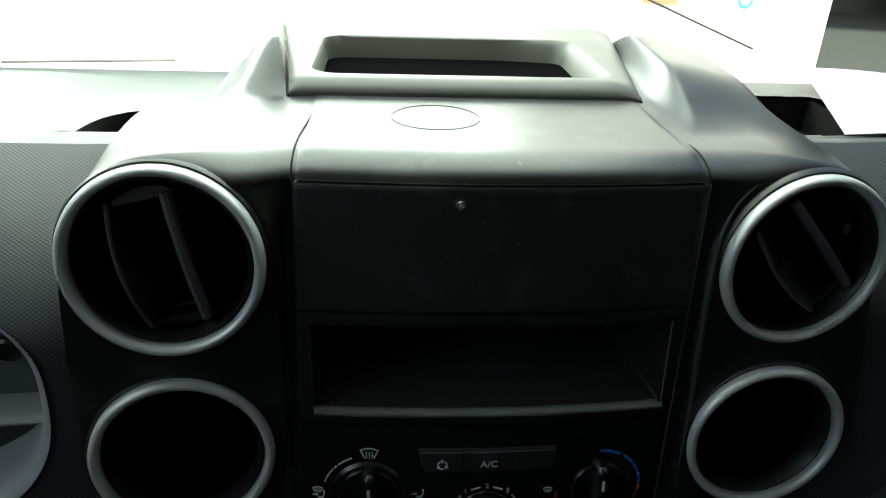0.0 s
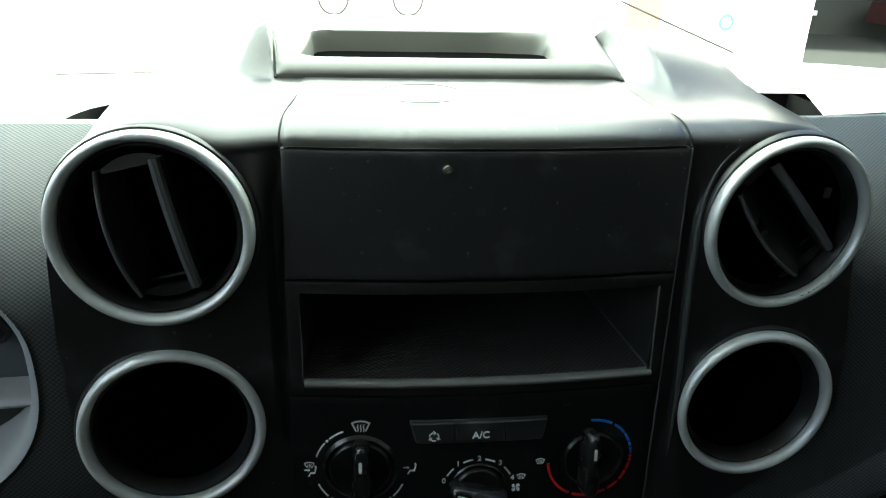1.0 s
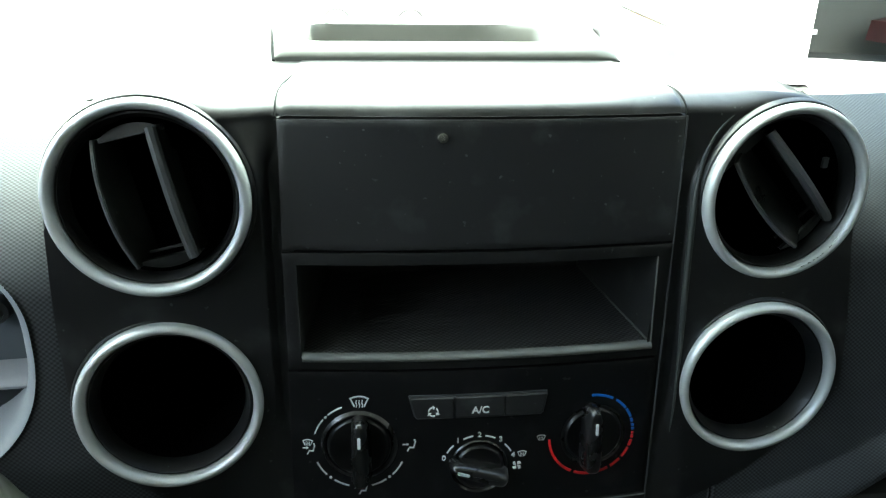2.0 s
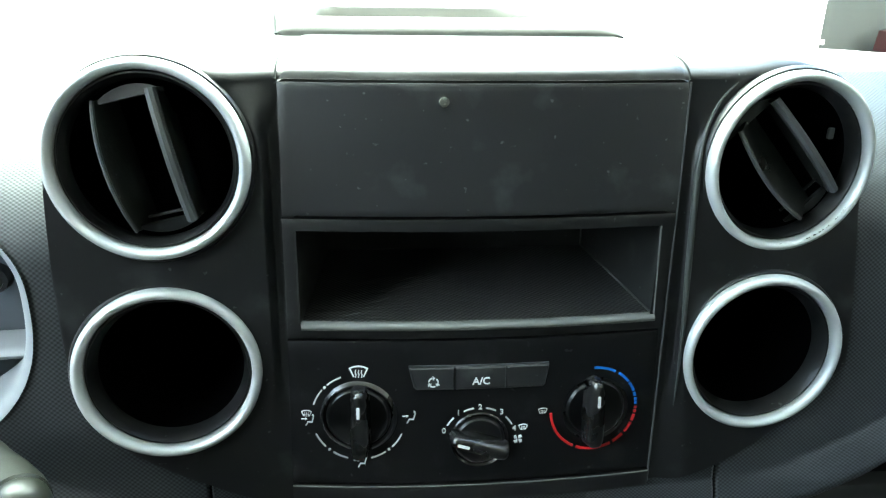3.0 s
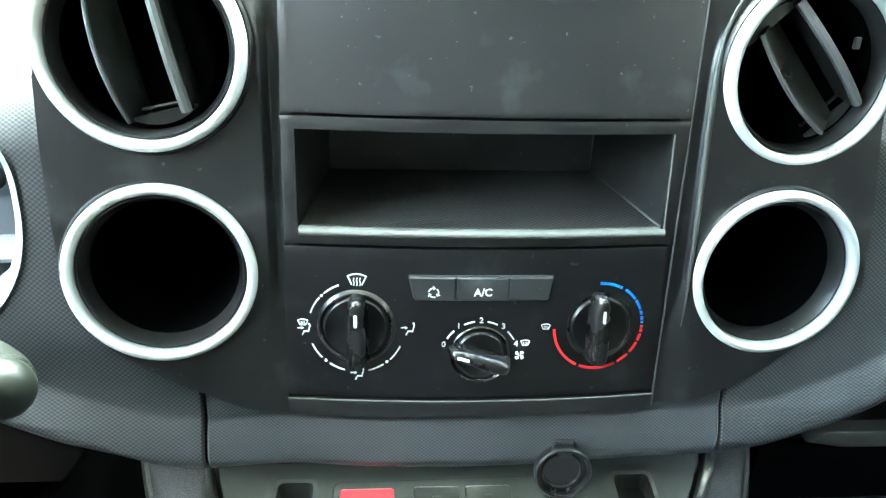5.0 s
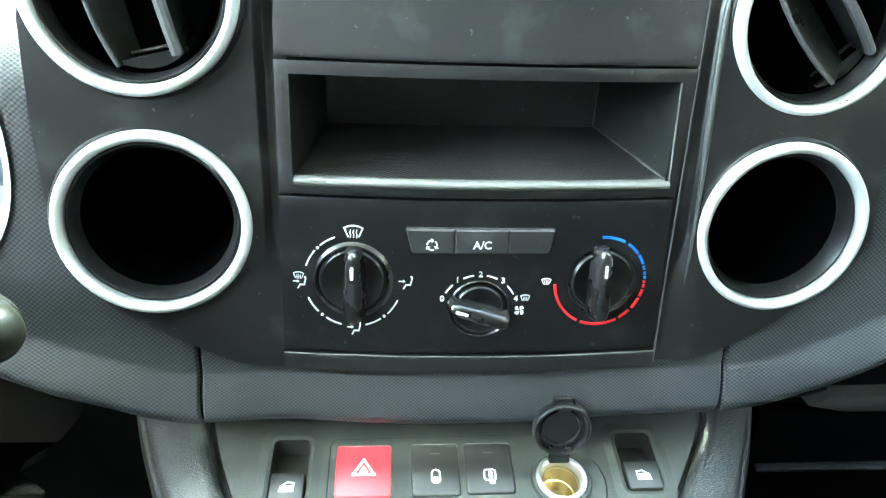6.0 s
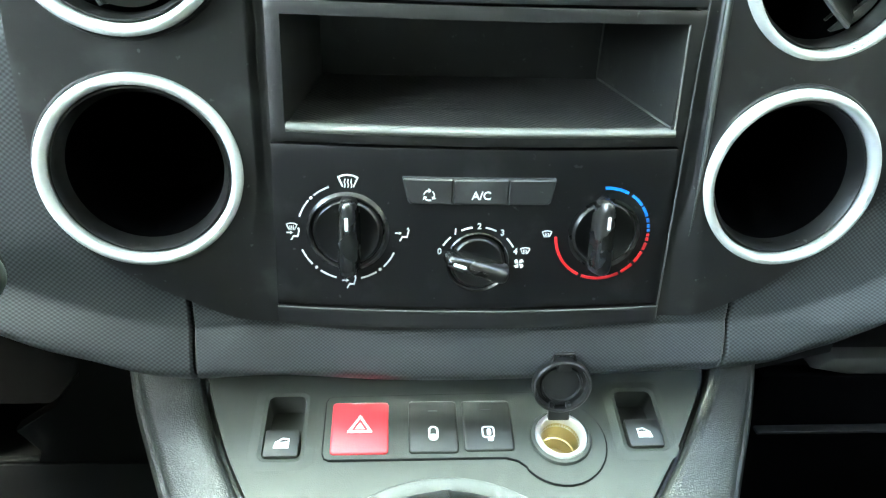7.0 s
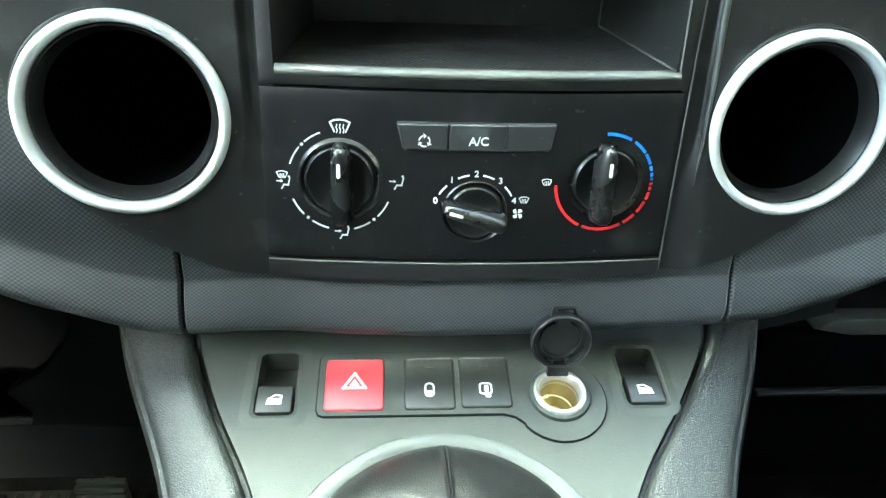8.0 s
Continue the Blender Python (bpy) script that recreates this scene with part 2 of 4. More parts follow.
def rounded(w, h, r, n=5, cx=0.0, cy=0.0):
    out = []
    for sx, sy, a0 in ((1, -1, -90), (1, 1, 0), (-1, 1, 90), (-1, -1, 180)):
        for k in range(n + 1):
            a = radians(a0 + 90 * k / n)
            out.append((cx + sx * (w / 2 - r) + r * math.cos(a), cy + sy * (h / 2 - r) + r * math.sin(a)))
    return out


def sector(r0, r1, a0, a1, n=10):
    """A bent bar between two radii and two angles in degrees, counter-clockwise from the local x axis."""
    return ([(r1 * math.cos(radians(lerp(a0, a1, k / n))), r1 * math.sin(radians(lerp(a0, a1, k / n)))) for k in range(n + 1)]
            + [(r0 * math.cos(radians(lerp(a1, a0, k / n))), r0 * math.sin(radians(lerp(a1, a0, k / n)))) for k in range(n + 1)])


def disc(r, n=20, cx=0.0, cy=0.0):
    return [(cx + r * math.cos(2 * math.pi * k / n), cy + r * math.sin(2 * math.pi * k / n)) for k in range(n)]


def box(x0, x1, y0, y1, z0, z1, bevel=0.003, seg=2):
    bm = bmesh.new()
    bmesh.ops.create_cube(bm, size=1)
    for v in bm.verts:
        v.co = (lerp(x0, x1, v.co.x + 0.5), lerp(y0, y1, v.co.y + 0.5), lerp(z0, z1, v.co.z + 0.5))
    if bevel:
        bmesh.ops.bevel(bm, geom=bm.edges[:], offset=bevel, segments=seg, profile=0.5, affect="EDGES")
    return bm


def tube(points, r, seg=10, m=Matrix()):
    """A round bar along points; r: its radius, or one for each point."""
    pts = [Vector(p) for p in points]
    verts, faces = [], []
    for i, p in enumerate(pts):
        d = (pts[min(i + 1, len(pts) - 1)] - pts[max(i - 1, 0)]).normalized()
        a = d.orthogonal().normalized() if i == 0 else (a - d * a.dot(d)).normalized()
        b = d.cross(a)
        for k in range(seg):
            t = 2 * math.pi * k / seg
            verts.append(tuple(m @ (p + (r[i] if isinstance(r, list) else r) * (math.cos(t) * a + math.sin(t) * b))))
    for i in range(len(pts) - 1):
        for k in range(seg):
            k2 = (k + 1) % seg
            faces.append((i * seg + k, i * seg + k2, (i + 1) * seg + k2, (i + 1) * seg + k))
    faces.append(tuple(range(seg))[::-1])
    faces.append(tuple((len(pts) - 1) * seg + k for k in range(seg)))
    return verts, faces


def joined(*pieces):
    """Several meshes as one part."""
    verts, faces = [], []
    for p in pieces:
        if not isinstance(p, tuple):
            p.verts.index_update()
            q = ([tuple(v.co) for v in p.verts], [tuple(v.index for v in f.verts) for f in p.faces])
            p.free()
            p = q
        o = len(verts)
        verts += p[0]
        faces += [tuple(i + o for i in f) for f in p[1]]
    return verts, faces


def lettering(text, size, m):
    cu = bpy.data.curves.new("lettering", "FONT")
    cu.body, cu.size, cu.align_x, cu.align_y, cu.extrude = text, size, "CENTER", "CENTER", 0.00012
    cu.offset = 0.02 * size
    cu.resolution_u = 4
    ob = bpy.data.objects.new("lettering", cu)
    scene.collection.objects.link(ob)
    me = bpy.data.meshes.new_from_object(ob.evaluated_get(bpy.context.evaluated_depsgraph_get()))
    verts = [tuple(m @ v.co) for v in me.vertices]
    faces = [tuple(p.vertices) for p in me.polygons]
    bpy.data.objects.remove(ob)
    bpy.data.curves.remove(cu)
    bpy.data.meshes.remove(me)
    return verts, faces


# ---- shape of the centre stack ----
CX = 0.003


def centre_face(x, z, bulge=0.0052):
    return -0.0005 + 0.128 * (z - 0.663) - bulge * max(0.0, 1 - ((x - CX) / 0.095) ** 2)


RINGS = {  # centre, turn and tilt in degrees, outer radius
    "LU": ((-0.1438, -0.0012, 0.7509), 0.9, 6.8, 0.0432),
    "LL": ((-0.1449, -0.0104, 0.6517), 6.1, 6.2, 0.0423),
    "RU": ((0.1513, 0.0100, 0.7447), 5.7, 3.2, 0.0437),
    "RL": ((0.1476, -0.0044, 0.6489), 1.9, 4.4, 0.0425),
}


def ring_pose(key):
    (x, y, z), az, el, r = RINGS[key]
    a, e = radians(az), radians(el)
    n = Vector((math.sin(a) * math.cos(e), -math.cos(a) * math.cos(e), math.sin(e)))
    u = Vector((math.cos(a), math.sin(a), 0))
    v = n.cross(u)
    m = Matrix((u, v, n)).transposed().to_4x4()
    m.translation = (x, y, z)
    return m


def fascia_y(x, z, w0=None, w1=None):
    if x < 0:
        xc, zc, pod = -0.143, 0.7509, 0.0012 + 0.093 * (z - 0.751) + 0.06 * (x + 0.143)
    else:
        xc, zc, pod = 0.151, 0.7447, 0.0110 + 0.15 * (z - 0.7447) + 0.06 * (x - 0.151)
    if w0:
        return lerp(centre_face(x, z), pod, sstep(w0, w1, abs(x - CX)))
    # the vent pods stand proud as short tubes
    inner = max(0.0, (xc - x) if x > 0 else (x - xc))
    d = math.hypot(inner, z - zc) if z > zc else inner
    # the step is crisp beside the vents and soft above and far below them
    low, up = 1 - sstep(0.598, 0.650, z), sstep(0.756, 0.784, z)
    near, far = (0.0455, 0.0492) if x > 0 else (0.0450, 0.0488)
    near, far = lerp(lerp(near, 0.038, low), 0.041, up), lerp(lerp(far, 0.059, low), 0.064, up)
    return lerp(pod, centre_face(x, z) + 0.0008, sstep(near, far, d))


bottom_of_fascia = curve_of([(-0.19, 0.640), (-0.175, 0.6172), (-0.156, 0.6016), (-0.134, 0.5890), (-0.114, 0.5795), (-0.092, 0.5755), (0.0, 0.5742), (0.05, 0.5748), (0.095, 0.5785), (0.133, 0.5900), (0.160, 0.6065), (0.196, 0.640)])
left_of_fascia = curve_of([(0.57, -0.187), (0.64, -0.1885), (0.68, -0.1895), (0.71, -0.1892), (0.735, -0.1880), (0.7585, -0.1865), (0.80, -0.176)])
right_of_fascia = curve_of([(0.57, 0.196), (0.64, 0.1965), (0.68, 0.195), (0.722, 0.191), (0.7585, 0.191), (0.80, 0.186)])
lip_bottom = curve_of([(-0.7, 0.66), (-0.45, 0.63), (-0.3, 0.599), (-0.228, 0.5727), (-0.204, 0.561), (-0.1787, 0.5512), (-0.1656, 0.5458), (-0.145, 0.5402), (-0.106, 0.5392), (0, 0.5386), (0.083, 0.5405), (0.124, 0.543), (0.142, 0.5442), (0.162, 0.5472), (0.177, 0.5523), (0.193, 0.5572), (0.2073, 0.5638), (0.2268, 0.574), (0.3, 0.602), (0.45, 0.63), (0.7, 0.66)])


def top_height(x, y):
    """The top of the stack: a level shelf, arched over the vents, with raised wings beside the bin."""
    shelf = 0.7928
    side, xc, zc, hw = (-1, -0.143, 0.7509, 0.125) if x < CX else (1, 0.151, 0.7447, 0.152)
    d = abs(x - xc)
    arch = zc + math.sqrt(max(0.0, 0.0450 ** 2 - d * d)) - 3 * max(0.0, d - 0.044)
    near = 1 - sstep(0.015, 0.10, y)
    a = lerp(shelf - 0.012, arch, near)
    h_in = 0.5 * (shelf + a + math.sqrt((shelf - a) ** 2 + 0.006 ** 2)) - 0.0015
    h = lerp(h_in, lerp(shelf, arch, near), sstep(-0.018, 0.018, side * (x - xc)))
    # raised wings beside the bin: a thin sail on the driver's side, a scooped ridge on the other
    if side < 0:
        inner = 0.102 + 0.13 * max(0.0, y - 0.12)
        crest = sstep(inner - 0.003, inner + 0.004, -x) * (1 - sstep(inner + 0.006, inner + 0.036, -x))
        h += 0.026 * crest * sstep(0.112, 0.156, y) * (1 - 0.6 * sstep(0.18, 0.30, y))
        h -= 0.03 * sstep(0.31, 0.36, y) * sstep(0.10, 0.13, -x)
        h -= 0.022 * sstep(0.0, 0.035, -x - 0.128) * sstep(0.08, 0.17, y)
        h -= 0.045 * sstep(0.0, 0.02, -x - lerp(0.178, 0.163, sstep(0.03, 0.15, y))) * (1 - near)
    else:
        ridge = 0.114 + 0.10 * min(0.16, max(0.0, y - 0.07))
        inner = 0.100 + 0.20 * max(0.0, y - 0.12)
        h += 0.0175 * sstep(inner - 0.002, ridge, x) ** 1.4 * (1 - 0.6 * sstep(ridge, ridge + 0.06, x)) * sstep(0.055, 0.15, y)
        h -= 0.030 * sstep(0.23, 0.34, y)
        h -= 0.045 * sstep(0.0, 0.035, x - lerp(0.178, hw + 0.008 + 0.12 * max(0.0, y - 0.1), sstep(0.0, 0.10, y))) * (1 - near)
    return h


BIN_FRONT = 0.119


def crown(x):
    """The rounding from face to top: where the face ends, and how deep and high the rounding is."""
    w = sstep(0.112, 0.150, abs(x - CX))
    deep = lerp(0.022, 0.006, w)
    yf = fascia_y(x, 0.782)
    high = top_height(x, yf + deep)
    return yf, deep, lerp(0.7828, high - 0.006, w), high


def stack_top(x, y):
    yf, deep, low, high = crown(x)
    if y < yf + deep:
        return lerp(low, high, math.sqrt(1 - (1 - max(0.0, y - yf) / deep) ** 2))
    return top_height(x, y)


def across(k):
    """Columns of the fascia: close together where the vent pods meet the centre."""
    if k < 0.12:
        return 0.44 * k / 0.12
    if k < 0.62:
        return lerp(0.44, 0.60, (k - 0.12) / 0.50)
    return lerp(0.60, 1.0, (k - 0.62) / 0.38)


def fascia(u, v):
    s = math.copysign(across(abs(2 * u - 1)), 2 * u - 1)
    x0 = CX + s * 0.192
    zb = bottom_of_fascia(x0)
    zt = crown(x0)[2]
    # three runs: the face, the rounded shoulder, the top
    z = lerp(zb, zt, min(1, v / 0.6))
    edge = left_of_fascia(z) if s < 0 else right_of_fascia(z)
    x = CX + abs(s) * (edge - CX)
    if v < 0.6:
        return (x, fascia_y(x, z), z)
    yf, deep, low, high = crown(x)
    if v < 0.72:
        y = yf + deep * (1 - math.cos((v - 0.6) / 0.12 * math.pi / 2))
    else:
        y = lerp(yf + deep, 0.36, ((v - 0.72) / 0.28) ** 1.2)
    h = stack_top(x, y)
    if -0.1000 - 0.13 * max(0, y - 0.12) < x < 0.0960 + 0.20 * max(0, y - 0.12) and BIN_FRONT + 0.004 < y < 0.305:
        h -= 0.07
    return (x, y, h)


def in_ring(x, z, shrink=0.004):
    return any((x - c[0]) ** 2 + (z - c[2]) ** 2 < (r - shrink) ** 2 for c, _, _, r in RINGS.values())


def fascia_keep(x, y, z):
    if y < 0.03 and in_ring(x, z):
        return False
    if y < 0.03 and z < 0.775 and abs(x - CX) < 0.088 and 0.582 < z:
        return False
    return True


dashboard = thing("dashboard", "black and grey moulded plastic van dashboard centre", "dashboard")
part("centre_fascia", grid(fascia, 420, 250, fascia_keep), BLACK, dashboard, "black satin plastic fascia with four round openings")

# raised edge, paler than the fascia: its highlight is in the colour
bead = [(0.1228, 0.0153, 0.7849), (0.1132, 0.0133, 0.7751), (0.1078, 0.0113, 0.764), (0.105, 0.0089, 0.7491), (0.1041, 0.0054, 0.7259), (0.1038, 0.0009, 0.6965), (0.1038, -0.0041, 0.6628), (0.1032, -0.0077, 0.6394), (0.1019, -0.0110, 0.6152)]
bx, by = curve_of([(p[2], p[0]) for p in reversed(bead)]), curve_of([(p[2], p[1]) for p in reversed(bead)])
part("bead", tube([(bx(z), by(z) + 0.0004, z) for z in [lerp(0.622, 0.786, k / 80) for k in range(81)]], [0.0014 * min(1.0, (k / 80) * 2.2, (1 - k / 80) * 3.5) ** 0.7 + 0.0001 for k in range(81)], 10), RINGGREY, dashboard, "raised edge beside the vent")


CREST = 0.776


def shell_y(x, z):
    back = 0.080 * max(0.0, (z - 0.702) / 0.074) ** 2.3 * (sstep(0.176, 0.185, -x) if x < 0 else sstep(0.183, 0.192, x))
    return fascia_y(max(-0.2, min(0.2, x)), max(min(z, 0.74), 0.575), 0.05, 0.15) + 0.004 + 0.5 * max(0, x - 0.21) ** 1.5 + back


def lip_y(x, z):
    """The strip under the stack swells towards the seats and rolls in at its lower edge."""
    zb = lip_bottom(x)
    k = min(1.0, max(0.0, (z - zb) / 0.032))
    swell = -0.003 * math.sin(math.pi * min(1, k)) if k < 1 else 0
    roll = 0.010 * max(0.0, 1 - k / 0.42) ** 2
    return shell_y(x, z) - 0.008 * (1 - k) + swell + roll


seam_left = curve_of([(0.535, -0.1343), (0.57, -0.1340), (0.60, -0.1337)])
seam_right = curve_of([(0.535, 0.1292), (0.55, 0.1304), (0.57, 0.1315), (0.60, 0.1317)])


def shell(x0, x1, ztop, back=0.0):
    """Dash skin between two edges (a place or a seam), with rounded edges along the seams."""
    def f(u, v):
        k = max(0.0, (v - 0.12) / 0.88)
        ze = min(0.60, lerp(0.538, ztop, k))
        a, b = (x0(ze) + 0.0006 if callable(x0) else x0), (x1(ze) - 0.0006 if callable(x1) else x1)
        x = lerp(a, b, 0.5 - 0.5 * math.cos(math.pi * u) if callable(x0) or callable(x1) else u)
        zb = lip_bottom(x)
        d = min(x - a if callable(x0) else 1, b - x if callable(x1) else 1)
        turn = 0.0022 * max(0.0, 1 - d / 0.0016) ** 2 + back
        if v < 0.12:
            return (x, lip_y(x, zb) + turn + 0.03 * (1 - v / 0.12), zb)
        z = lerp(zb, ztop, k)
        return (x, lip_y(x, z) + turn, z)
    return f


def cluster_edge(a, k):
    """The round-ended opening before the instruments, k times its size, at the angle a."""
    c, s = math.cos(a), math.sin(a)
    up, p = (0.050, 3.0) if s > 0 else (0.078, 2.3)
    r = (abs(c) ** p + abs(s) ** p) ** (-1 / p)
    return -0.310 + 0.106 * k * r * c, 0.683 + up * k * r * s


def cluster_hole(x, z):
    up, p = (0.050, 3.0) if z > 0.683 else (0.078, 2.3)
    return abs((x + 0.310) / 0.106) ** p + abs((z - 0.683) / up) ** p < 1


def shell_keep(x, y, z):
    if cluster_hole(x, z) or in_ring(x, z, -0.001) or z > 0.735 and -0.1835 < x < 0.1900:
        return False
    inside = left_of_fascia(z) + 0.006 < x < right_of_fascia(z) - 0.006 and z > bottom_of_fascia(x) + 0.003
    return not inside


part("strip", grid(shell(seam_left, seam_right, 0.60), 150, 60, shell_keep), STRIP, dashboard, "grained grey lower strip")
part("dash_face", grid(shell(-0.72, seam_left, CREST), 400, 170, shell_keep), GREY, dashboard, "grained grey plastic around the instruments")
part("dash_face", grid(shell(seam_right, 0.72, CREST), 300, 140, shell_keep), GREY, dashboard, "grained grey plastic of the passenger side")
# thin pale tubes paint the highlight on each joint's edge
for seam, side in ((seam_left, 0.0016), (seam_right, -0.0016)):
    zs = [lerp(0.5425, 0.5865, k / 24) for k in range(25)]
    part("seam_edge", tube([(seam(z) + side, lip_y(seam(z) + side, z) + 0.0001, z) for z in zs], 0.00035, 6), GREYP, dashboard, "pale line painted as a highlight along the joint")
for x0 in (-0.15, 0.105):
    part("seam_backing", grid(shell(x0, x0 + 0.045, 0.615, 0.0035), 40, 30), DARK, dashboard)


def dash_top(u, v):
    """From the crest behind the dash face down to the foot of the windscreen."""
    x = lerp(-0.72, 0.72, u)
    front = lip_y(x, CREST)
    y = lerp(front, 0.655, v ** 1.3)
    z = 0.7615 + ((CREST - 0.7615) * sstep(0.0, 1.0, (0.150 - y) / (0.150 - front)) if y < 0.150 else -0.0815 * ((y - 0.150) / 0.505) ** 1.4)
    if x < -0.2:
        z += 0.012 * sstep(-0.25, -0.33, x) * sstep(0.14, 0.25, y) * (1 - sstep(0.3, 0.45, y))
    return (x, y, z)


def dash_top_keep(x, y, z):
    if -0.15 < x < 0.15 and y < 0.36:
        return False
    if y > 0.1445 and abs((x + 0.193) / 0.0475) ** 2.5 + abs((y - 0.1445) / 0.066) ** 2.5 < 1 or (0.15 < x < 0.345 and 0.158 < y < 0.342):
        return False
    return True


part("dash_top", grid(dash_top, 340, 190, lambda x, y, z: y > 0.138 and dash_top_keep(x, y, z)), DASHTOP, dashboard, "grey moulded dash top")
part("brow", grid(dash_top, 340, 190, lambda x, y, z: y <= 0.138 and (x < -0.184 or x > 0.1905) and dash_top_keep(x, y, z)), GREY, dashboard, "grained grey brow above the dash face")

# hollows let into the dash top
def hollow(u, v):
    a = math.pi * u
    c, s = math.cos(a), math.sin(a)
    k = (abs(c) ** 2.5 + abs(s) ** 2.5) ** -0.4 * (1 + 0.02 * (1 - v))
    return (-0.193 + 0.038 * k * c, 0.1445 + 0.054 * k * s, 0.7615 - 0.002 * s - 0.035 * v)


def hollow_rim(u, v):
    x, y, z = hollow(u, 0.0)
    k = lerp(1.0, 1.40, v)
    y = 0.1445 + (y - 0.1445) * k
    return (-0.193 + (x + 0.193) * k, y, lerp(z, 0.7615 - 0.0815 * (max(0.0, y - 0.150) / 0.505) ** 1.4 + 0.0007, min(1.0, v / 0.3) ** 0.6))


part("hollow", grid(hollow, 60, 6), DARK, dashboard)
part("hollow_rim", grid(hollow_rim, 60, 8), DASHTOP, dashboard, "rounded rim of the hollow")
part("hollow_floor", box(-0.235, -0.15, 0.150, 0.205, 0.722, 0.725, 0), DARK, dashboard)
part("tray", joined(box(0.15, 0.347, 0.155, 0.345, 0.705, 0.708, 0), box(0.15, 0.347, 0.342, 0.346, 0.708, 0.7370, 0), box(0.345, 0.349, 0.155, 0.345, 0.708, 0.737, 0)), DARK, dashboard)


# ---- storage bin on top of the stack ----
def slot_depth(x, y):
    """How far inside the slot's rounded outline a point lies, and the width of its wall there."""
    cx, hx, cy, hy, cr = -0.002, 0.091, 0.196, 0.060, 0.018
    qx, qy = abs(x - cx) - hx + cr, abs(y - cy) - hy + cr
    sd = math.hypot(max(qx, 0), max(qy, 0)) + min(max(qx, qy), 0) - cr
    return -sd, lerp(0.010, 0.026, sstep(0.03, 0.075, x))


def bin_surface(u, v):
    y = lerp(BIN_FRONT, 0.32, v ** 1.3)
    half_l, half_r = 0.1025 + 0.13 * (y - 0.12), 0.0985 + 0.20 * (y - 0.12)
    x = lerp(-half_l, half_r, 0.5 - 0.5 * math.cos(math.pi * u) * (0.7 + 0.3 * abs(2 * u - 1)))
    # rounded shoulder, rounder at the corners
    ex, ey = min(x + half_l, half_r - x), min(y - BIN_FRONT, 0.32 - y)
    dx, dy = max(0.0, 1 - ex / (0.009 if x < 0 else 0.020)), max(0.0, 1 - ey / 0.013)
    z = 0.7925 + 0.0088 * math.sqrt(1 - min(1.0, dy) ** 2) * math.sqrt(1 - (0.7 if x < 0 else 0.95) * min(1.0, dx) ** 2)
    # the wide slot, steep but for its shallow passenger end
    inside, wide = slot_depth(x, y)
    z -= 0.056 * sstep(0.0, wide, inside)
    if u in (0, 1) or v in (0, 1):
        z -= 0.012
    return (x, y, z)


top_bin = thing("dash_top_bin", "dark plastic open bin with a wide slot on the dash", "storage bin")
part("bin_shell", grid(bin_surface, 200, 170), TOP, top_bin, "rounded olive-grey plastic rim")
for s, k in ((-1, 0.13), (1, 0.20)):
    pts = []
    for i in range(31):
        y = lerp(BIN_FRONT - 0.002, 0.20, i / 30)
        x = s * ((0.1028 if s < 0 else 0.0988) + k * (y - 0.12))
        pts.append((x, y, stack_top(x, y) + 0.0002))
    part("gap", tube(pts, 0.0009, 8), DARK, top_bin, "dark gap beside the bin")
# added plate: its black colour stands in for the slot's shaded depth
part("slot_floor", box(-0.092, 0.088, 0.136, 0.256, 0.7835, 0.7860, 0), SLOT_BLACK, top_bin, "black plate added for the dark depth of the slot")


# ---- face helpers ----
def face_pose(x, z, out=0.0, turn=0.0):
    """On the centre face at x, z: local x to the right, y up the face, z towards the seats."""
    y = centre_face(x, z)
    e = 0.002
    tx = Vector((2 * e, centre_face(x + e, z) - centre_face(x - e, z), 0)).normalized()
    tz = Vector((0, 0.128, 1)).normalized()
    n = tx.cross(tz).normalized()
    tz = n.cross(tx)
    m = Matrix((tx, tz, n)).transposed().to_4x4()
    m.translation = Vector((x, y, z)) + n * out
    return m @ Matrix.Rotation(radians(turn), 4, "Z")


def plate(x0, x1, z0, z1, out, thick, hole=None, nx=40, nz=16, x0b=None, x1b=None, edge=0.0012):
    """A bowed plate that follows the centre face, with rounded edges; hole: x0, x1, z0, z1 left open."""
    x0b, x1b = x0 if x0b is None else x0b, x1 if x1b is None else x1b
    us = sorted({0, 0.15 * edge / (x1 - x0), edge / (x1 - x0), 1 - edge / (x1 - x0), 1 - 0.15 * edge / (x1 - x0), 1, *[k / nx for k in range(1, nx)]})
    vs = sorted({0, 0.15 * edge / (z1 - z0), edge / (z1 - z0), 1 - edge / (z1 - z0), 1 - 0.15 * edge / (z1 - z0), 1, *[k / nz for k in range(1, nz)]})
    if hole:
        us = sorted({*[k for k in us], (hole[0] - x0) / (x1 - x0), (hole[1] - x0) / (x1 - x0)})
        vs = sorted({*[k for k in vs], (hole[2] - z0) / (z1 - z0), (hole[3] - z0) / (z1 - z0)})
    verts, faces = [], []

    def at(u, v):
        z = lerp(z0, z1, v)
        x = lerp(lerp(x0b, x0, v), lerp(x1b, x1, v), u)
        d = min(u * (x1 - x0), (1 - u) * (x1 - x0), v * (z1 - z0), (1 - v) * (z1 - z0))
        o = out if d >= edge * 0.99 else (out - 0.3 * edge if d > 0 else out - thick)
        return (x, centre_face(x, z) - o, z)
    for v in vs:
        for u in us:
            verts.append(at(u, v))
    w = len(us)
    for j in range(len(vs) - 1):
        for i in range(w - 1):
            if hole:
                cu, cv = (us[i] + us[i + 1]) / 2, (vs[j] + vs[j + 1]) / 2
                if hole[0] < lerp(x0, x1, cu) < hole[1] and hole[2] < lerp(z0, z1, cv) < hole[3]:
                    continue
            a = j * w + i
            faces.append((a, a + 1, a + w + 1, a + w))
    return verts, faces


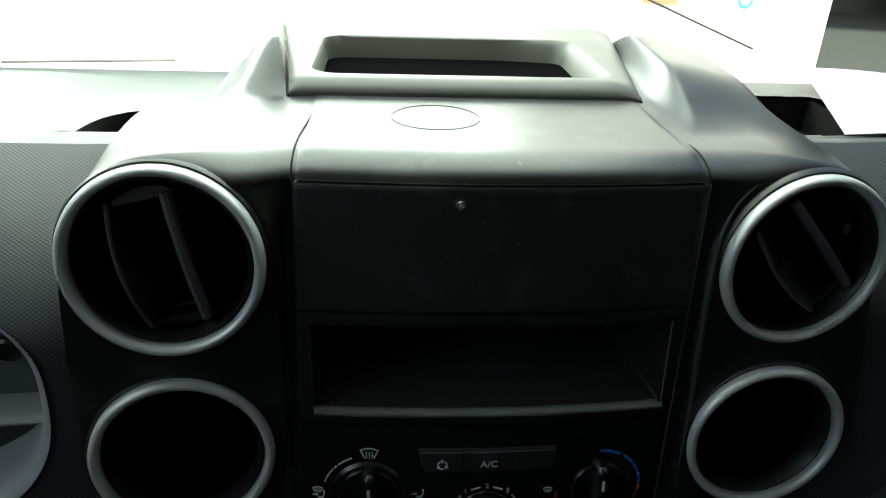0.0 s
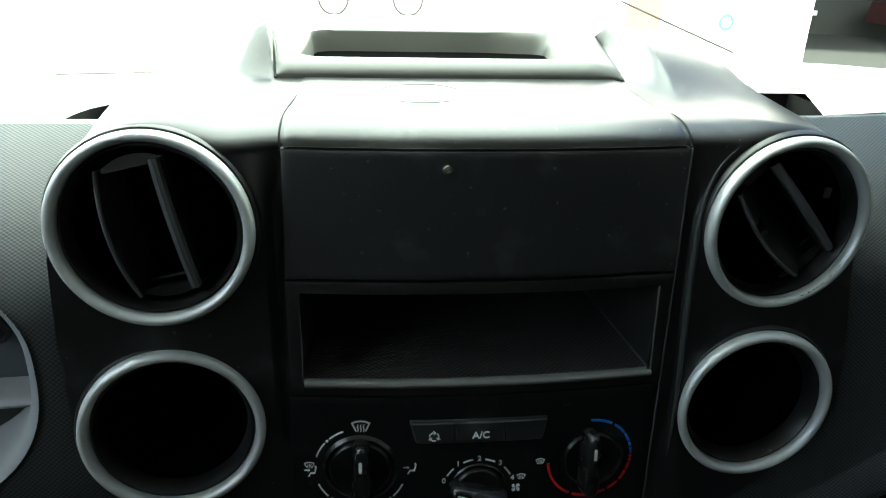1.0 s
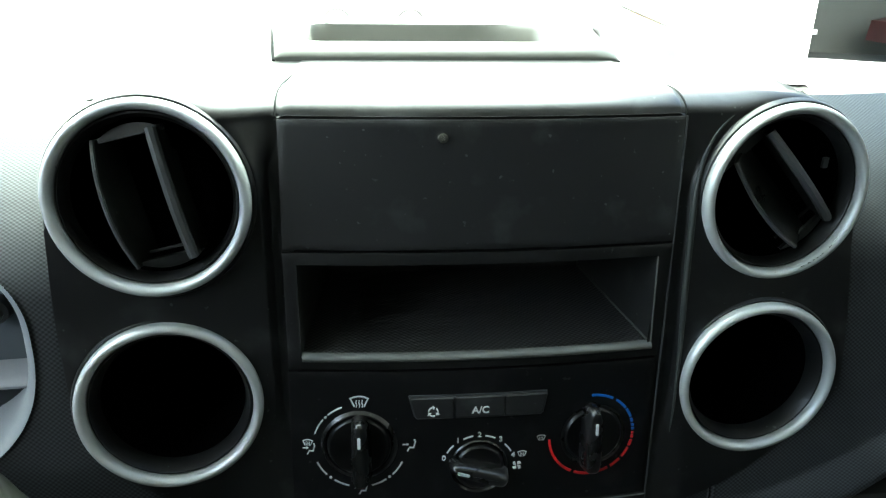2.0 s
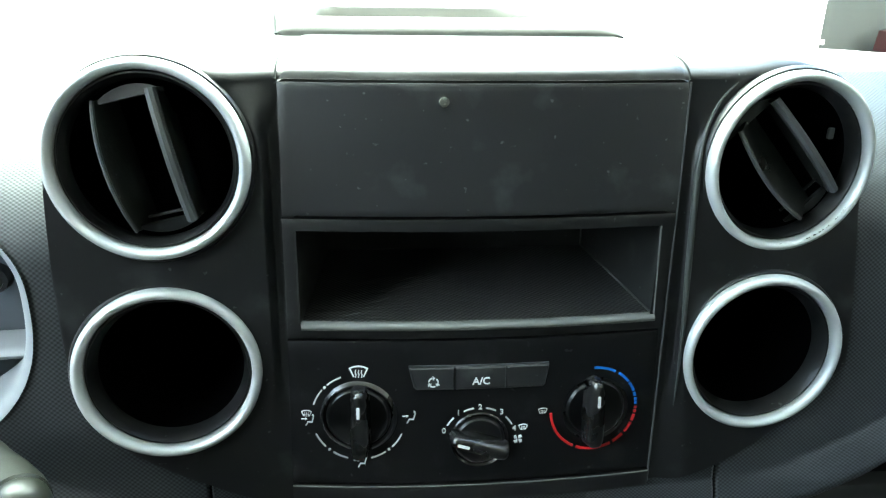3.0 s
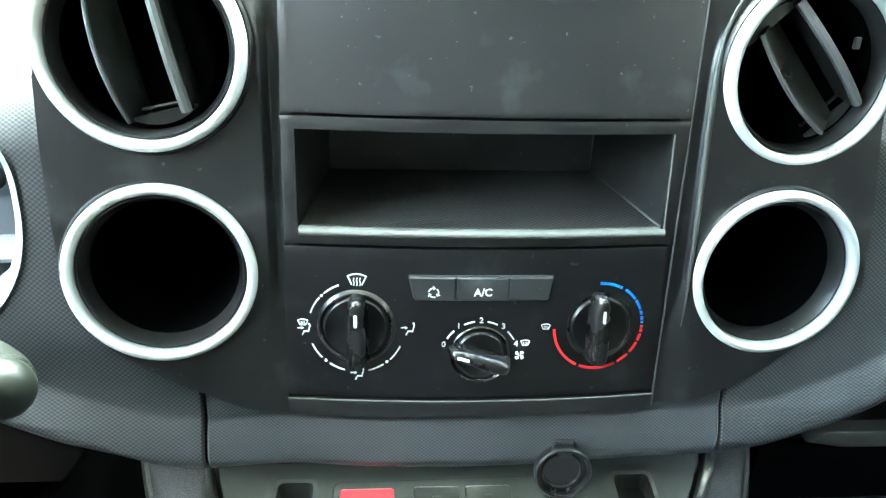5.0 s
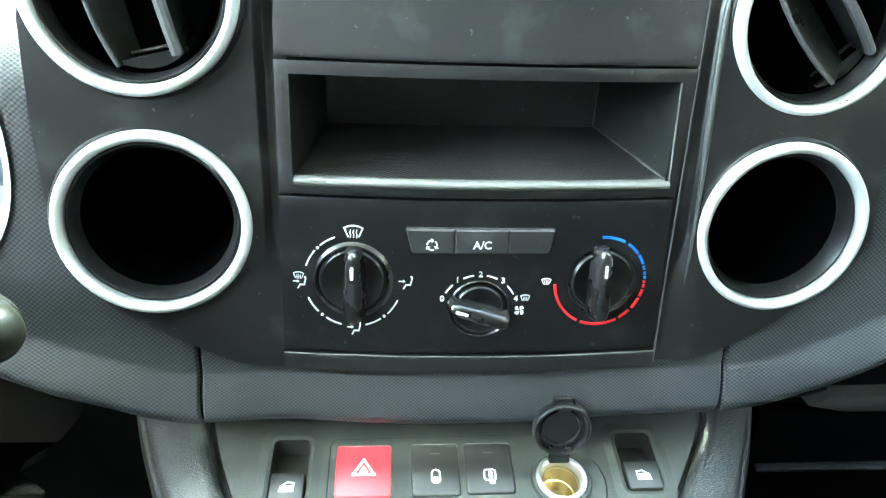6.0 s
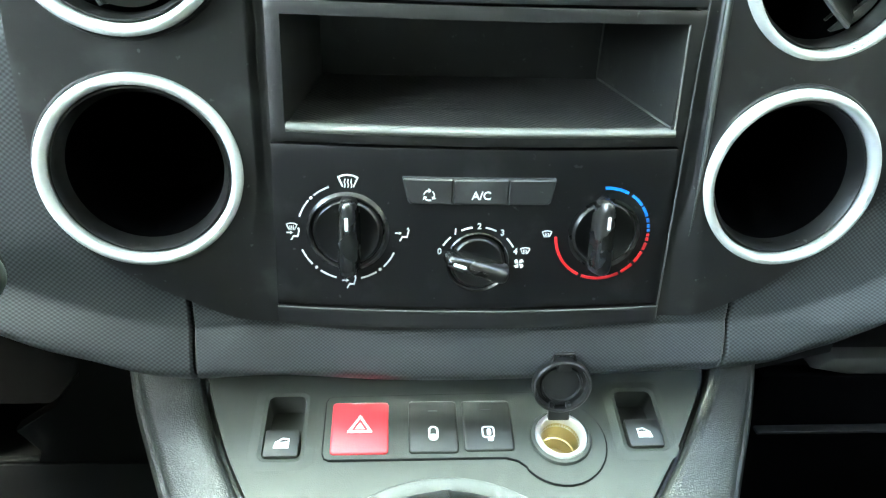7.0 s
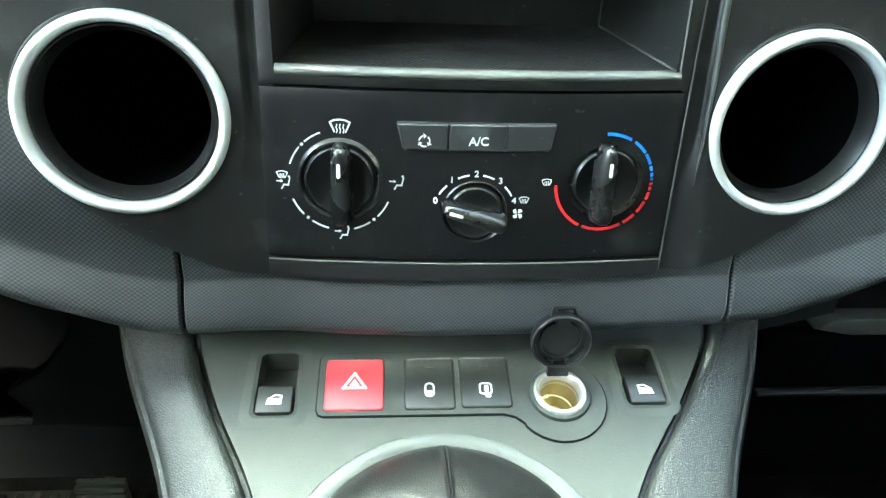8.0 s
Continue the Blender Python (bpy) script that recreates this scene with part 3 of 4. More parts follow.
part("carrier", plate(-0.0940, 0.0990, 0.5760, 0.7860, -0.0035, 0.004, hole=(-0.0850, 0.0900, 0.6690, 0.7180)), DARK, dashboard)

# pale tube added as the glint on the panels' edge
part("edge_line", tube([(lerp(0.0930, 0.0974, k / 20), centre_face(lerp(0.0930, 0.0974, k / 20), lerp(0.578, 0.7825, k / 20)) - 0.0006, lerp(0.578, 0.7825, k / 20)) for k in range(21)], 0.0005, 6), GREYP, dashboard, "thin pale line painted as the glint beside the panels")

# ---- blanking panel ----
blank = thing("radio_blanking_panel", "scuffed black plastic blanking panel with one small screw", "panel")
part("panel", plate(-0.0894, 0.0966, 0.7232, 0.7824, 0.001, 0.006, x0b=-0.0904, x1b=0.0964), PANEL, blank)
screw = face_pose(-0.0166, 0.7745, 0.001)
part("screw", lathe([(0.0, 0.0012), (0.0008, 0.0012), (0.0010, 0.0022), (0.0022, 0.0020), (0.0027, 0.0010), (0.0027, -0.001)], screw, 20), CHROME, blank, "small dull steel screw")


def top_pad(u, v):
    x = lerp(-0.0894, 0.0966, u)
    y0 = centre_face(x, 0.783)
    if v < 0.04:
        return (x, y0 - 0.0002 + 0.003 * (1 - v / 0.04), 0.7831)
    y = lerp(y0 - 0.0002, BIN_FRONT - 0.0006, ((v - 0.04) / 0.96) ** 1.5)
    edge = 0.0008 * (sstep(0.0, 0.012, u) * (1 - sstep(0.988, 1.0, u)) * 2 - 1)
    return (x, y, stack_top(x, y) + edge)


part("top_cover", grid(top_pad, 60, 60), BLACK, dashboard, "rounded grey cover above the panel")

for u, xb in ((0.0, -0.0850), (1.0, 0.0990)):
    pts = []
    for k in range(41):
        y = lerp(centre_face(lerp(-0.0894, 0.0966, u), 0.783), BIN_FRONT if u == 0 else 0.045, k / 40)
        x = lerp(-0.0900 if u == 0 else 0.0972, xb, sstep(0.035, 0.11, y))
        pts.append((x, y, stack_top(x, y) + 0.0003))
    part("seam", tube(pts, [0.00045 * min(1.0, (40 - k) / 14) + 0.00002 for k in range(41)], 6), DARK, dashboard, "dark joint beside the cover")

oval = [(-0.0233 + 0.0228 * math.cos(a), 0.0808 + 0.0205 * math.sin(a)) for a in [2 * math.pi * k / 60 for k in range(61)]]
part("oval_mark", tube([(x, y, stack_top(x, y) + 0.0009) for x, y in oval], 0.00028, 6), GREYP, dashboard, "faint oval outline left by a sticker")

# ---- storage pocket ----
pocket = thing("dashboard_pocket", "open black storage pocket with a ribbed mat", "storage pocket")
part("bezel", plate(-0.0906, 0.0962, 0.6640, 0.7222, 0.0012, 0.006, hole=(-0.0842, 0.0892, 0.6706, 0.7165), x0b=-0.0908, x1b=0.0930), BLACK, pocket)


def pocket_wall(side):
    """The tapering walls of the pocket: floor, roof, both cheeks and the back."""
    x0, x1, z0, z1 = -0.0842, 0.0892, 0.6706, 0.7165
    bx0, bx1, bz0, bz1, by = -0.078, 0.080, 0.667, 0.708, 0.102

    def f(u, v):
        if side == "floor":
            x = lerp(lerp(x0, bx0, v), lerp(x1, bx1, v), u)
            return (x, lerp(centre_face(x, z0) - 0.001, by, v), lerp(z0, bz0, v))
        if side == "roof":
            x = lerp(lerp(x1, bx1, v), lerp(x0, bx0, v), u)
            return (x, lerp(centre_face(x, z1) - 0.001, by, v), lerp(z1, bz1, v))
        if side == "left":
            z = lerp(lerp(z1, bz1, v), lerp(z0, bz0, v), u)
            return (lerp(x0, bx0, v), lerp(centre_face(x0, z) - 0.001, by, v), z)
        if side == "right":
            z = lerp(lerp(z0, bz0, v), lerp(z1, bz1, v), u)
            return (lerp(x1, bx1, v), lerp(centre_face(x1, z) - 0.001, by, v), z)
        return (lerp(bx0, bx1, u), by, lerp(bz0, bz1, v))
    return grid(f, 30, 12)


for wall_side, wall_name in (("roof", "roof"), ("left", "side_wall"), ("right", "side_wall"), ("back", "back_wall")):
    part(wall_name, pocket_wall(wall_side), WELL, pocket)
part("mat", pocket_wall("floor"), MATT, pocket, "ribbed black rubber mat")


def pocket_lip(u, v):
    a = v * math.pi
    x = lerp(-0.0838, 0.0888, u)
    return (x, centre_face(x, 0.6706) + 0.002 - 0.004 * math.sin(a) - 0.001, 0.6690 + 0.0022 - 0.0022 * math.cos(a) - 0.0012)


# pocket edges and lip: wear, and the highlight along them, as pale colour
for q in ([(0.0885, centre_face(0.0885, z) - 0.0012, z) for z in (0.6715, 0.69, 0.716)], [(0.0795, 0.1010, 0.6685), (0.0795, 0.1010, 0.707)], [(0.0880, 0.002, 0.6713), (0.0840, 0.05, 0.6697), (0.0797, 0.101, 0.6680)]):
    part("worn_glint_edge", tube(q, 0.0005, 6), WORN_GLINT, pocket, "worn pale edge with its highlight painted in")
part("lip", grid(pocket_lip, 40, 10), WORN_GLINT, pocket, "worn grey front lip with a painted highlight")

# ---- climate controls ----
climate = thing("climate_control_panel", "black heater control panel with three rotary knobs and three buttons", "control panel")
part("faceplate", plate(-0.0909, 0.0922, 0.5862, 0.6630, 0.0012, 0.006, x0b=-0.0922, x1b=0.0922), HVAC, climate)
part("lower_trim", plate(-0.0922, 0.0926, 0.5764, 0.5854, 0.0024, 0.006, nz=4), GLOSS, climate, "black trim strip below the controls")


# the bright glint on the trim's upper edge, painted as a tube
part("trim_edge", tube([(lerp(-0.0918, 0.0922, k / 30), centre_face(lerp(-0.0918, 0.0922, k / 30), 0.5853) - 0.0022, 0.5853) for k in range(31)], 0.0004, 6), WORN_GLINT, climate, "pale line painted as a glint along the trim top")


def knob(x, z, ring_r, dial_r, half, wide, turn, grip_x, grip_z, mark_at):
    """A low dial with a raised grip bar across it and a collar round it."""
    m = face_pose(x, z, 0.0012)
    k = part("knob", lathe([(dial_r + 0.0006, 0.0), (dial_r, 0.0016), (dial_r - 0.0008, 0.0022), (dial_r - 0.0018, 0.0014), (0.0, 0.0010)], m, 48), DIAL, climate, "glossy black rotary knob")
    part("collar", lathe([(ring_r, 0.0), (ring_r - 0.0006, 0.0007), (dial_r + 0.0022, 0.0014), (dial_r + 0.0010, 0.0004)], m, 48), KNOB, k)
    g = face_pose(grip_x, grip_z, 0.0012) @ Matrix.Rotation(radians(turn), 4, "Z")
    n, rows = 28, []
    for shrink, h in ((-0.0005, 0.0008), (0.0, 0.0050), (0.0006, 0.0082), (0.0014, 0.0096), (0.0026, 0.0103), (0.0040, 0.0105)):
        ring = []
        for i in range(n):
            a = 2 * math.pi * i / n
            w = wide * (1 - 0.12 * math.sin(a))
            ring.append(((w - shrink) * math.copysign(abs(math.cos(a)) ** 0.6, math.cos(a)), (half - shrink) * math.copysign(abs(math.sin(a)) ** 0.45, math.sin(a)), h))
        rows.append(ring)
    verts = [tuple(g @ Vector(p)) for ring in rows for p in ring]
    faces = [(r * n + i, r * n + (i + 1) % n, (r + 1) * n + (i + 1) % n, (r + 1) * n + i) for r in range(len(rows) - 1) for i in range(n)]
    faces.append(tuple((len(rows) - 1) * n + i for i in range(n)))
    part("grip", (verts, faces), KNOB, k)
    part("pointer", prism(rounded(0.0015, 0.0062, 0.0005, 2, 0, mark_at), 0.0107, g, base=0.0098), WHITE, k, "white pointer mark")


knob(-0.0579, 0.6236, 0.0190, 0.0152, 0.0186, 0.0048, 0, -0.0571, 0.6222, 0.0085)
knob(0.0019, 0.6100, 0.0148, 0.0122, 0.0153, 0.0042, 73, 0.0013, 0.6096, 0.0088)
knob(0.0606, 0.6238, 0.0160, 0.0150, 0.0184, 0.0047, 0, 0.0589, 0.6235, 0.0085)


def mark(polys, m, mat, name="marking", label=""):
    part(name, joined(*[prism(p, 0.0003, m, base=-0.0002) for p in polys]), mat, climate, label, smooth=False)


def bars(segments, w):
    """Short strokes as thin polygons."""
    out = []
    for (ax, ay), (bx, by) in segments:
        d = Vector((bx - ax, by - ay)).normalized() * w / 2
        n = Vector((-d.y, d.x))
        out.append([(ax - d.x + n.x, ay - d.y + n.y), (ax - d.x - n.x, ay - d.y - n.y), (bx + d.x - n.x, by + d.y - n.y), (bx + d.x + n.x, by + d.y + n.y)])
    return out


def path_bars(points, w):
    return bars(list(zip(points, points[1:])), w)


def screen_icon(s):
    """The curved windscreen with rising air."""
    top = [(-1.0 * s, 0.42 * s), (-0.55 * s, 0.62 * s), (0, 0.70 * s), (0.55 * s, 0.62 * s), (1.0 * s, 0.42 * s)]
    out = path_bars(top, 0.15 * s) + bars([((-1.0 * s, 0.42 * s), (-0.58 * s, -0.52 * s)), ((1.0 * s, 0.42 * s), (0.58 * s, -0.52 * s))], 0.15 * s)
    for dx in (-0.34, 0.0, 0.34):
        out += path_bars([(dx * s, -0.62 * s), (dx * s + 0.05 * s, -0.35 * s), (dx * s - 0.04 * s, -0.1 * s), (dx * s + 0.02 * s, 0.18 * s)], 0.11 * s)
    return out


def seat_icon(s):
    """A seated outline with an arrow of air."""
    out = path_bars([(0.95 * s, 0.75 * s), (0.7 * s, -0.25 * s), (0.05 * s, -0.25 * s), (-0.25 * s, -0.8 * s)], 0.2 * s)
    out += [disc(0.16 * s, 10, 0.85 * s, 1.0 * s)]
    out += path_bars([(-0.95 * s, 0.3 * s), (-0.2 * s, 0.3 * s)], 0.14 * s) + [[(-0.05 * s, 0.3 * s), (-0.4 * s, 0.55 * s), (-0.4 * s, 0.05 * s)]]
    return out


def on_face(x, z, turn=0.0):
    return face_pose(x, z, 0.0013, turn)


mark(screen_icon(0.0043), on_face(-0.0573, 0.6473), WHITE, label="white demist symbol")
mark(screen_icon(0.0024), on_face(-0.0833, 0.6250), WHITE)
mark(seat_icon(0.0030), on_face(-0.0829, 0.6212), WHITE)
mark(seat_icon(0.0032), on_face(-0.0332, 0.6228), WHITE)
mark(seat_icon(0.0032), on_face(-0.0577, 0.5987), WHITE)
for a0, a1 in ((111, 131), (140, 162), (203, 224), (236, 256), (285, 305), (316, 337)):
    mark([sector(0.0226, 0.0233, a0, a1, 6)], on_face(-0.0579, 0.6231), WHITE)
for a in (135.5, 230, 310.5):
    mark([disc(0.0007, 10, 0.0229 * math.cos(radians(a)), 0.0229 * math.sin(radians(a)))], on_face(-0.0579, 0.6231), WHITE)
for a0, a1 in ((133, 149), (99, 115), (64, 80), (29, 45)):
    mark([sector(0.0184, 0.0191, a0, a1, 5)], on_face(0.0018, 0.6087), WHITE)
for text, x, z in (("0", -0.0159, 0.6152), ("1", -0.0088, 0.6248), ("2", 0.0021, 0.6276), ("3", 0.0129, 0.6245), ("4", 0.0195, 0.6153)):
    part("number", lettering(text, 0.0040, on_face(x, z)), WHITE, climate, "white number", smooth=False)
mark(screen_icon(0.0022), on_face(0.0240, 0.6157), WHITE)
mark(screen_icon(0.0022), on_face(0.0337, 0.6239), WHITE)
mark([[(0.0003 * math.cos(radians(a)), 0.0003 * math.sin(radians(a))), (0.0025 * math.cos(radians(a - 22)), 0.0025 * math.sin(radians(a - 22))), (0.0027 * math.cos(radians(a + 8)), 0.0027 * math.sin(radians(a + 8))), (0.0019 * math.cos(radians(a + 38)), 0.0019 * math.sin(radians(a + 38)))] for a in (45, 135, 225, 315)], on_face(0.0215, 0.6093), WHITE, label="white fan symbol")
for a0, a1, c in ((62, 92, BLUE), (38, 56, BLUE), (22, 35, BLUE), (14, 19, BLUE), (7, 11, BLUE), (2, 5, BLUE), (-4, -1, RED), (-10, -6, RED), (-22, -13, RED), (-40, -25, RED), (-60, -44, RED), (-112, -64, RED), (-178, -117, RED)):
    mark([sector(0.0217, 0.0230, a0, a1, 10)], on_face(0.0602, 0.6233), c)


def push_button(poly, label, x, z):
    wide = [(px + math.copysign(0.0005, px), py + math.copysign(0.0005, py)) for px, py in poly]
    # pale frame under the button paints the highlight of its bevel
    part("button_glint", prism(wide, 0.0010, face_pose(x, z, 0.0008)), GREYP, climate, "thin pale rim painted as the glint on the button edge", smooth=False)
    return part("button", prism(poly, 0.0030, face_pose(x, z, 0.0008), 0.0006, 1), PANEL, climate, label, smooth=False)


b1 = push_button([(-0.0108, 0.0058), (0.0107, 0.0058), (0.0107, -0.0057), (-0.0074, -0.0057), (-0.0086, -0.0046), (-0.0112, 0.0050)], "black recirculation button", -0.0217, 0.6442)
b2 = push_button([(-0.0124, 0.0058), (0.0124, 0.0058), (0.0124, -0.0058), (-0.0124, -0.0058)], "black air conditioning button", 0.0018, 0.6442)
b3 = push_button([(-0.0105, 0.0058), (0.0106, 0.0058), (0.0110, 0.0050), (0.0092, -0.0046), (0.0080, -0.0058), (-0.0105, -0.0058)], "blank black button", 0.0246, 0.6442)
part("lettering", lettering("A/C", 0.0052, face_pose(0.0020, 0.6427, 0.0040)), WHITE, b2, smooth=False)
ic = []
for a in (90, 210, 330):
    ic += [sector(0.0020, 0.0026, a + 12, a + 82, 5)]
    c, s = math.cos(radians(a + 8)), math.sin(radians(a + 8))
    ic += [[(0.0012 * c, 0.0012 * s), (0.0034 * c, 0.0034 * s), (0.0024 * math.cos(radians(a - 22)), 0.0024 * math.sin(radians(a - 22)))]]
part("symbol", joined(*[prism(p, 0.0003, face_pose(-0.0213, 0.6427, 0.0040), base=-0.0002) for p in ic]), WHITE, b1, smooth=False)


# ---- round vents and cup holders ----
def ring_profile(r):
    w = 0.0050
    return [(r, -0.006)] + [(r - w / 2 + w / 2 * math.cos(radians(a)), 0.0036 * math.sin(radians(a))) for a in range(0, 181, 20)] + [(r - w, -0.004)]


def round_vent(key, slant, reach, vanes):
    m = ring_pose(key)
    r = RINGS[key][3]
    t = thing("air_vent", "round black air vent with two vanes and a silver ring", "air vent", group="air vents of the stack")
    part("ring", lathe(ring_profile(r), m, 96), SILVER, t, "satin silver ring")
    part("rim", lathe([(r + 0.0020, -0.012), (r + 0.0018, -0.0030), (r + 0.0010, -0.0016), (r - 0.0004, -0.0022)], m, 96), BLACK, t, "narrow black rim")
    part("inner_ring", lathe([(r - 0.0050, -0.003), (r - 0.0056, -0.0010), (r - 0.0064, -0.0010), (r - 0.0084, -0.0050), (r - 0.0086, -0.009)], m, 64), BLACK, t, "black inner bevel")
    part("housing", lathe([(r - 0.0084, -0.008), (r - 0.0085, -0.012), (r - 0.0105, -0.022), (r - 0.018, -0.034), (0.0, -0.038)], m, 64), SHADE_BLACK, t)
    g = m @ Matrix.Rotation(radians(slant), 4, "Z")

    def vane(x, tilt, h, half, ends, bow):
        n, lo, hi = 16, [], []
        for k in range(n + 1):
            y = lerp(-h, h, k / n)
            lo.append((y, -0.021))
            hi.append((y, ends + bow * (1 - (y / h) ** 2)))
        mm = g @ Matrix.Translation((x, 0, 0)) @ Matrix.Rotation(radians(tilt), 4, "Y") @ Matrix(((0, 0, 1, 0), (1, 0, 0, 0), (0, 1, 0, 0), (0, 0, 0, 1)))
        edge = tube([tuple(mm @ Vector((y, h, 0))) for y, h in hi], half * 0.95, 8)
        return prism(lo + hi[::-1], half, mm, 0.0003, 1, base=-half), edge
    for x, tilt, half, ends, bow in vanes:
        blade, edge = vane(x, tilt, reach, half, ends, bow)
        v = part("vane", blade, VANE, t)
        # pale tube: wear of the edge and its highlight in one colour
        part("front_edge", edge, GREYP, v, "worn front edge, pale also as a painted highlight")
    for sgn in (1, -1):
        xs = [lerp(-0.0148, 0.0148, k / 12) for k in range(13)]
        q = [(x, sgn * (reach - 0.0004 + 0.0050 * (1 - (x / 0.0148) ** 2))) for x in xs] + [(0.0148, sgn * (reach - 0.001)), (-0.0148, sgn * (reach - 0.001))]
        part("bracket", prism(q, -0.001, g @ Matrix.Translation((-0.0005, 0, 0)) @ Matrix.Rotation(radians(-sgn * 12), 4, "X"), 0.0, base=-0.003), VANE, t)
    part("pivot", tube([(-0.012, -reach + 0.004, -0.014), (0.012, -reach + 0.004, -0.014)], 0.0008, 6, g), VANE, t)
    return t


def cup_holder(key):
    m = ring_pose(key)
    r = RINGS[key][3]
    t = thing("cup_holder", "empty round black cup holder with a silver ring", "cup holder", group="cup holders of the stack")
    part("ring", lathe(ring_profile(r), m, 96), SILVER, t, "satin silver ring")
    part("rim", lathe([(r + 0.0020, -0.012), (r + 0.0018, -0.0030), (r + 0.0010, -0.0016), (r - 0.0004, -0.0022)], m, 96), BLACK, t, "narrow black rim")
    part("inner_ring", lathe([(r - 0.0050, -0.003), (r - 0.0056, -0.0010), (r - 0.0064, -0.0010), (r - 0.0086, -0.0055), (r - 0.0092, -0.010)], m, 64), BLACK, t, "black inner bevel")
    part("cup", lathe([(r - 0.0090, -0.009), (r - 0.0092, -0.03), (r - 0.012, -0.075), (0.0, -0.077)], m, 64), SHADE_BLACK, t)


round_vent("LU", 12.5, 0.0290, [(-0.0175, -20, 0.0011, -0.006, 0.0065), (0.0100, 0, 0.0026, -0.003, 0.003)])
right_vent = round_vent("RU", 42, 0.0300, [(-0.0145, -52, 0.0012, -0.006, 0.0060), (0.0105, -14, 0.0024, -0.004, 0.006)])
part("clip", box(0.1755, 0.1785, 0.023, 0.025, 0.7535, 0.7590, 0.0005), GREYP, right_vent, "small pale clip")
cup_holder("LL")
cup_holder("RL")


# ---- lower console ----
def console_z(y):
    return 0.5187 + 0.25 * y


def console_pose(x, y, out=0.0, turn=0.0):
    return Matrix.Translation((x, y, console_z(y))) @ Matrix.Rotation(math.atan(0.25), 4, "X") @ Matrix.Translation((0, 0, out)) @ Matrix.Rotation(radians(turn), 4, "Z")


console = thing("centre_console", "grey plastic centre console with grained dark side trims", "console")
inner_l = curve_of([(-0.26, -0.052), (-0.16, -0.068), (-0.10, -0.087), (-0.066, -0.1015), (-0.03, -0.121), (0.0126, -0.1376), (0.05, -0.146)])
inner_r = curve_of([(-0.26, 0.030), (-0.16, 0.046), (-0.10, 0.067), (-0.0706, 0.083), (-0.03, 0.113), (0.0126, 0.1382), (0.05, 0.146)])
outer_l = curve_of([(-0.26, -0.100), (-0.16, -0.112), (-0.10, -0.126), (-0.0656, -0.1376), (0.013, -0.1754), (0.05, -0.19)])
outer_r = curve_of([(-0.26, 0.085), (-0.16, 0.099), (-0.10, 0.115), (-0.0716, 0.1267), (0.016, 0.1712), (0.05, 0.186)])
GEAR = (-0.012, -0.121)
SOCKET = (0.0498, -0.0272)


def console_top(u, v):
    y = lerp(-0.26, 0.06, v)
    x = lerp(inner_l(y), inner_r(y), u)
    return (x, y, console_z(y))


def console_keep(x, y, z):
    if (x - GEAR[0]) ** 2 + (y - GEAR[1]) ** 2 < 0.068 ** 2 or (x - SOCKET[0]) ** 2 + (y - SOCKET[1]) ** 2 < 0.0140 ** 2:
        return False
    for x0, x1, y0, y1 in ((-0.1036, -0.0828, -0.0372, 0.0013), (0.0835, 0.1060, -0.0350, 0.0028)):
        if x0 < x < x1 and y0 < y < y1:
            return False
    return True


part("top_plate", grid(console_top, 170, 190, console_keep), CONSOLE, console, "grey-green plastic switch plate")


def side_trim(inner, outer):
    """Groove, soft crest, rounded outer edge, crease and the flank down to the floor."""
    def f(u, v):
        y = lerp(-0.26, 0.06, v)
        xi, xo = inner(y), outer(y)
        s = 1 if xo > xi else -1
        w = abs(xo - xi)
        prof = [(0.0, -0.0008), (0.0005, -0.006), (0.0026, -0.006), (0.0034, -0.001), (0.0050, 0.0022), (0.0075, 0.0038), (0.011, 0.0044), (0.45 * w, 0.0034), (0.70 * w, 0.0012), (0.92 * w, -0.0025), (w, -0.0055), (w + 0.0008, -0.012), (w + 0.0030, -0.013), (w + 0.0050, -0.018), (w + 0.004, -0.05), (w - 0.004, -0.15), (w - 0.015, -0.42)]
        k = u * (len(prof) - 1)
        i = min(int(k), len(prof) - 2)
        o, h = (lerp(prof[i][m], prof[i + 1][m], k - i) for m in (0, 1))
        return (xi + s * o, y, console_z(y) + h)
    return f


part("side_trim", grid(side_trim(inner_l, outer_l), 48, 100), HIDE, console, "grained dark side trim")
part("side_trim", grid(side_trim(inner_r, outer_r), 48, 100), HIDE, console, "grained dark side trim")


insert = [(-0.0690, -0.0374), (0.0200, -0.0374), (0.0262, -0.0392), (0.0306, -0.0428)]
for k in range(19):
    a = radians(lerp(-140, 62, k / 18))
    insert.append((0.0492 + 0.0240 * math.cos(a), -0.0288 + 0.0240 * math.sin(a)))
insert += [(0.0560, 0.0008), (-0.0690, -0.0012), (-0.0712, -0.0022), (-0.0722, -0.0045), (-0.0722, -0.0340), (-0.0712, -0.0364)]
insert_edge = list(insert)
# the hole for the socket, joined to the outline by a slit
hole = [(SOCKET[0] + 0.0140 * math.cos(radians(a)), SOCKET[1] + 0.0140 * math.sin(radians(a))) for a in range(-45, -406, -15)]
at = min(range(len(insert)), key=lambda i: (insert[i][0] - hole[0][0]) ** 2 + (insert[i][1] - hole[0][1]) ** 2)
insert = insert[:at + 1] + hole + insert[at:]
im = console_pose(0, 0)
part("groove", tube([tuple(im @ Vector((x, y / math.cos(math.atan(0.25)), 0.0004))) for x, y in insert_edge + insert_edge[:1]], 0.0007, 6), DARK, console, "dark joint round the switch plate")
part("switch_insert", prism([(x, y / math.cos(math.atan(0.25))) for x, y in insert], 0.0013, im, base=-0.0003), CONSOLE, console, "grey insert plate round the switches", smooth=False)


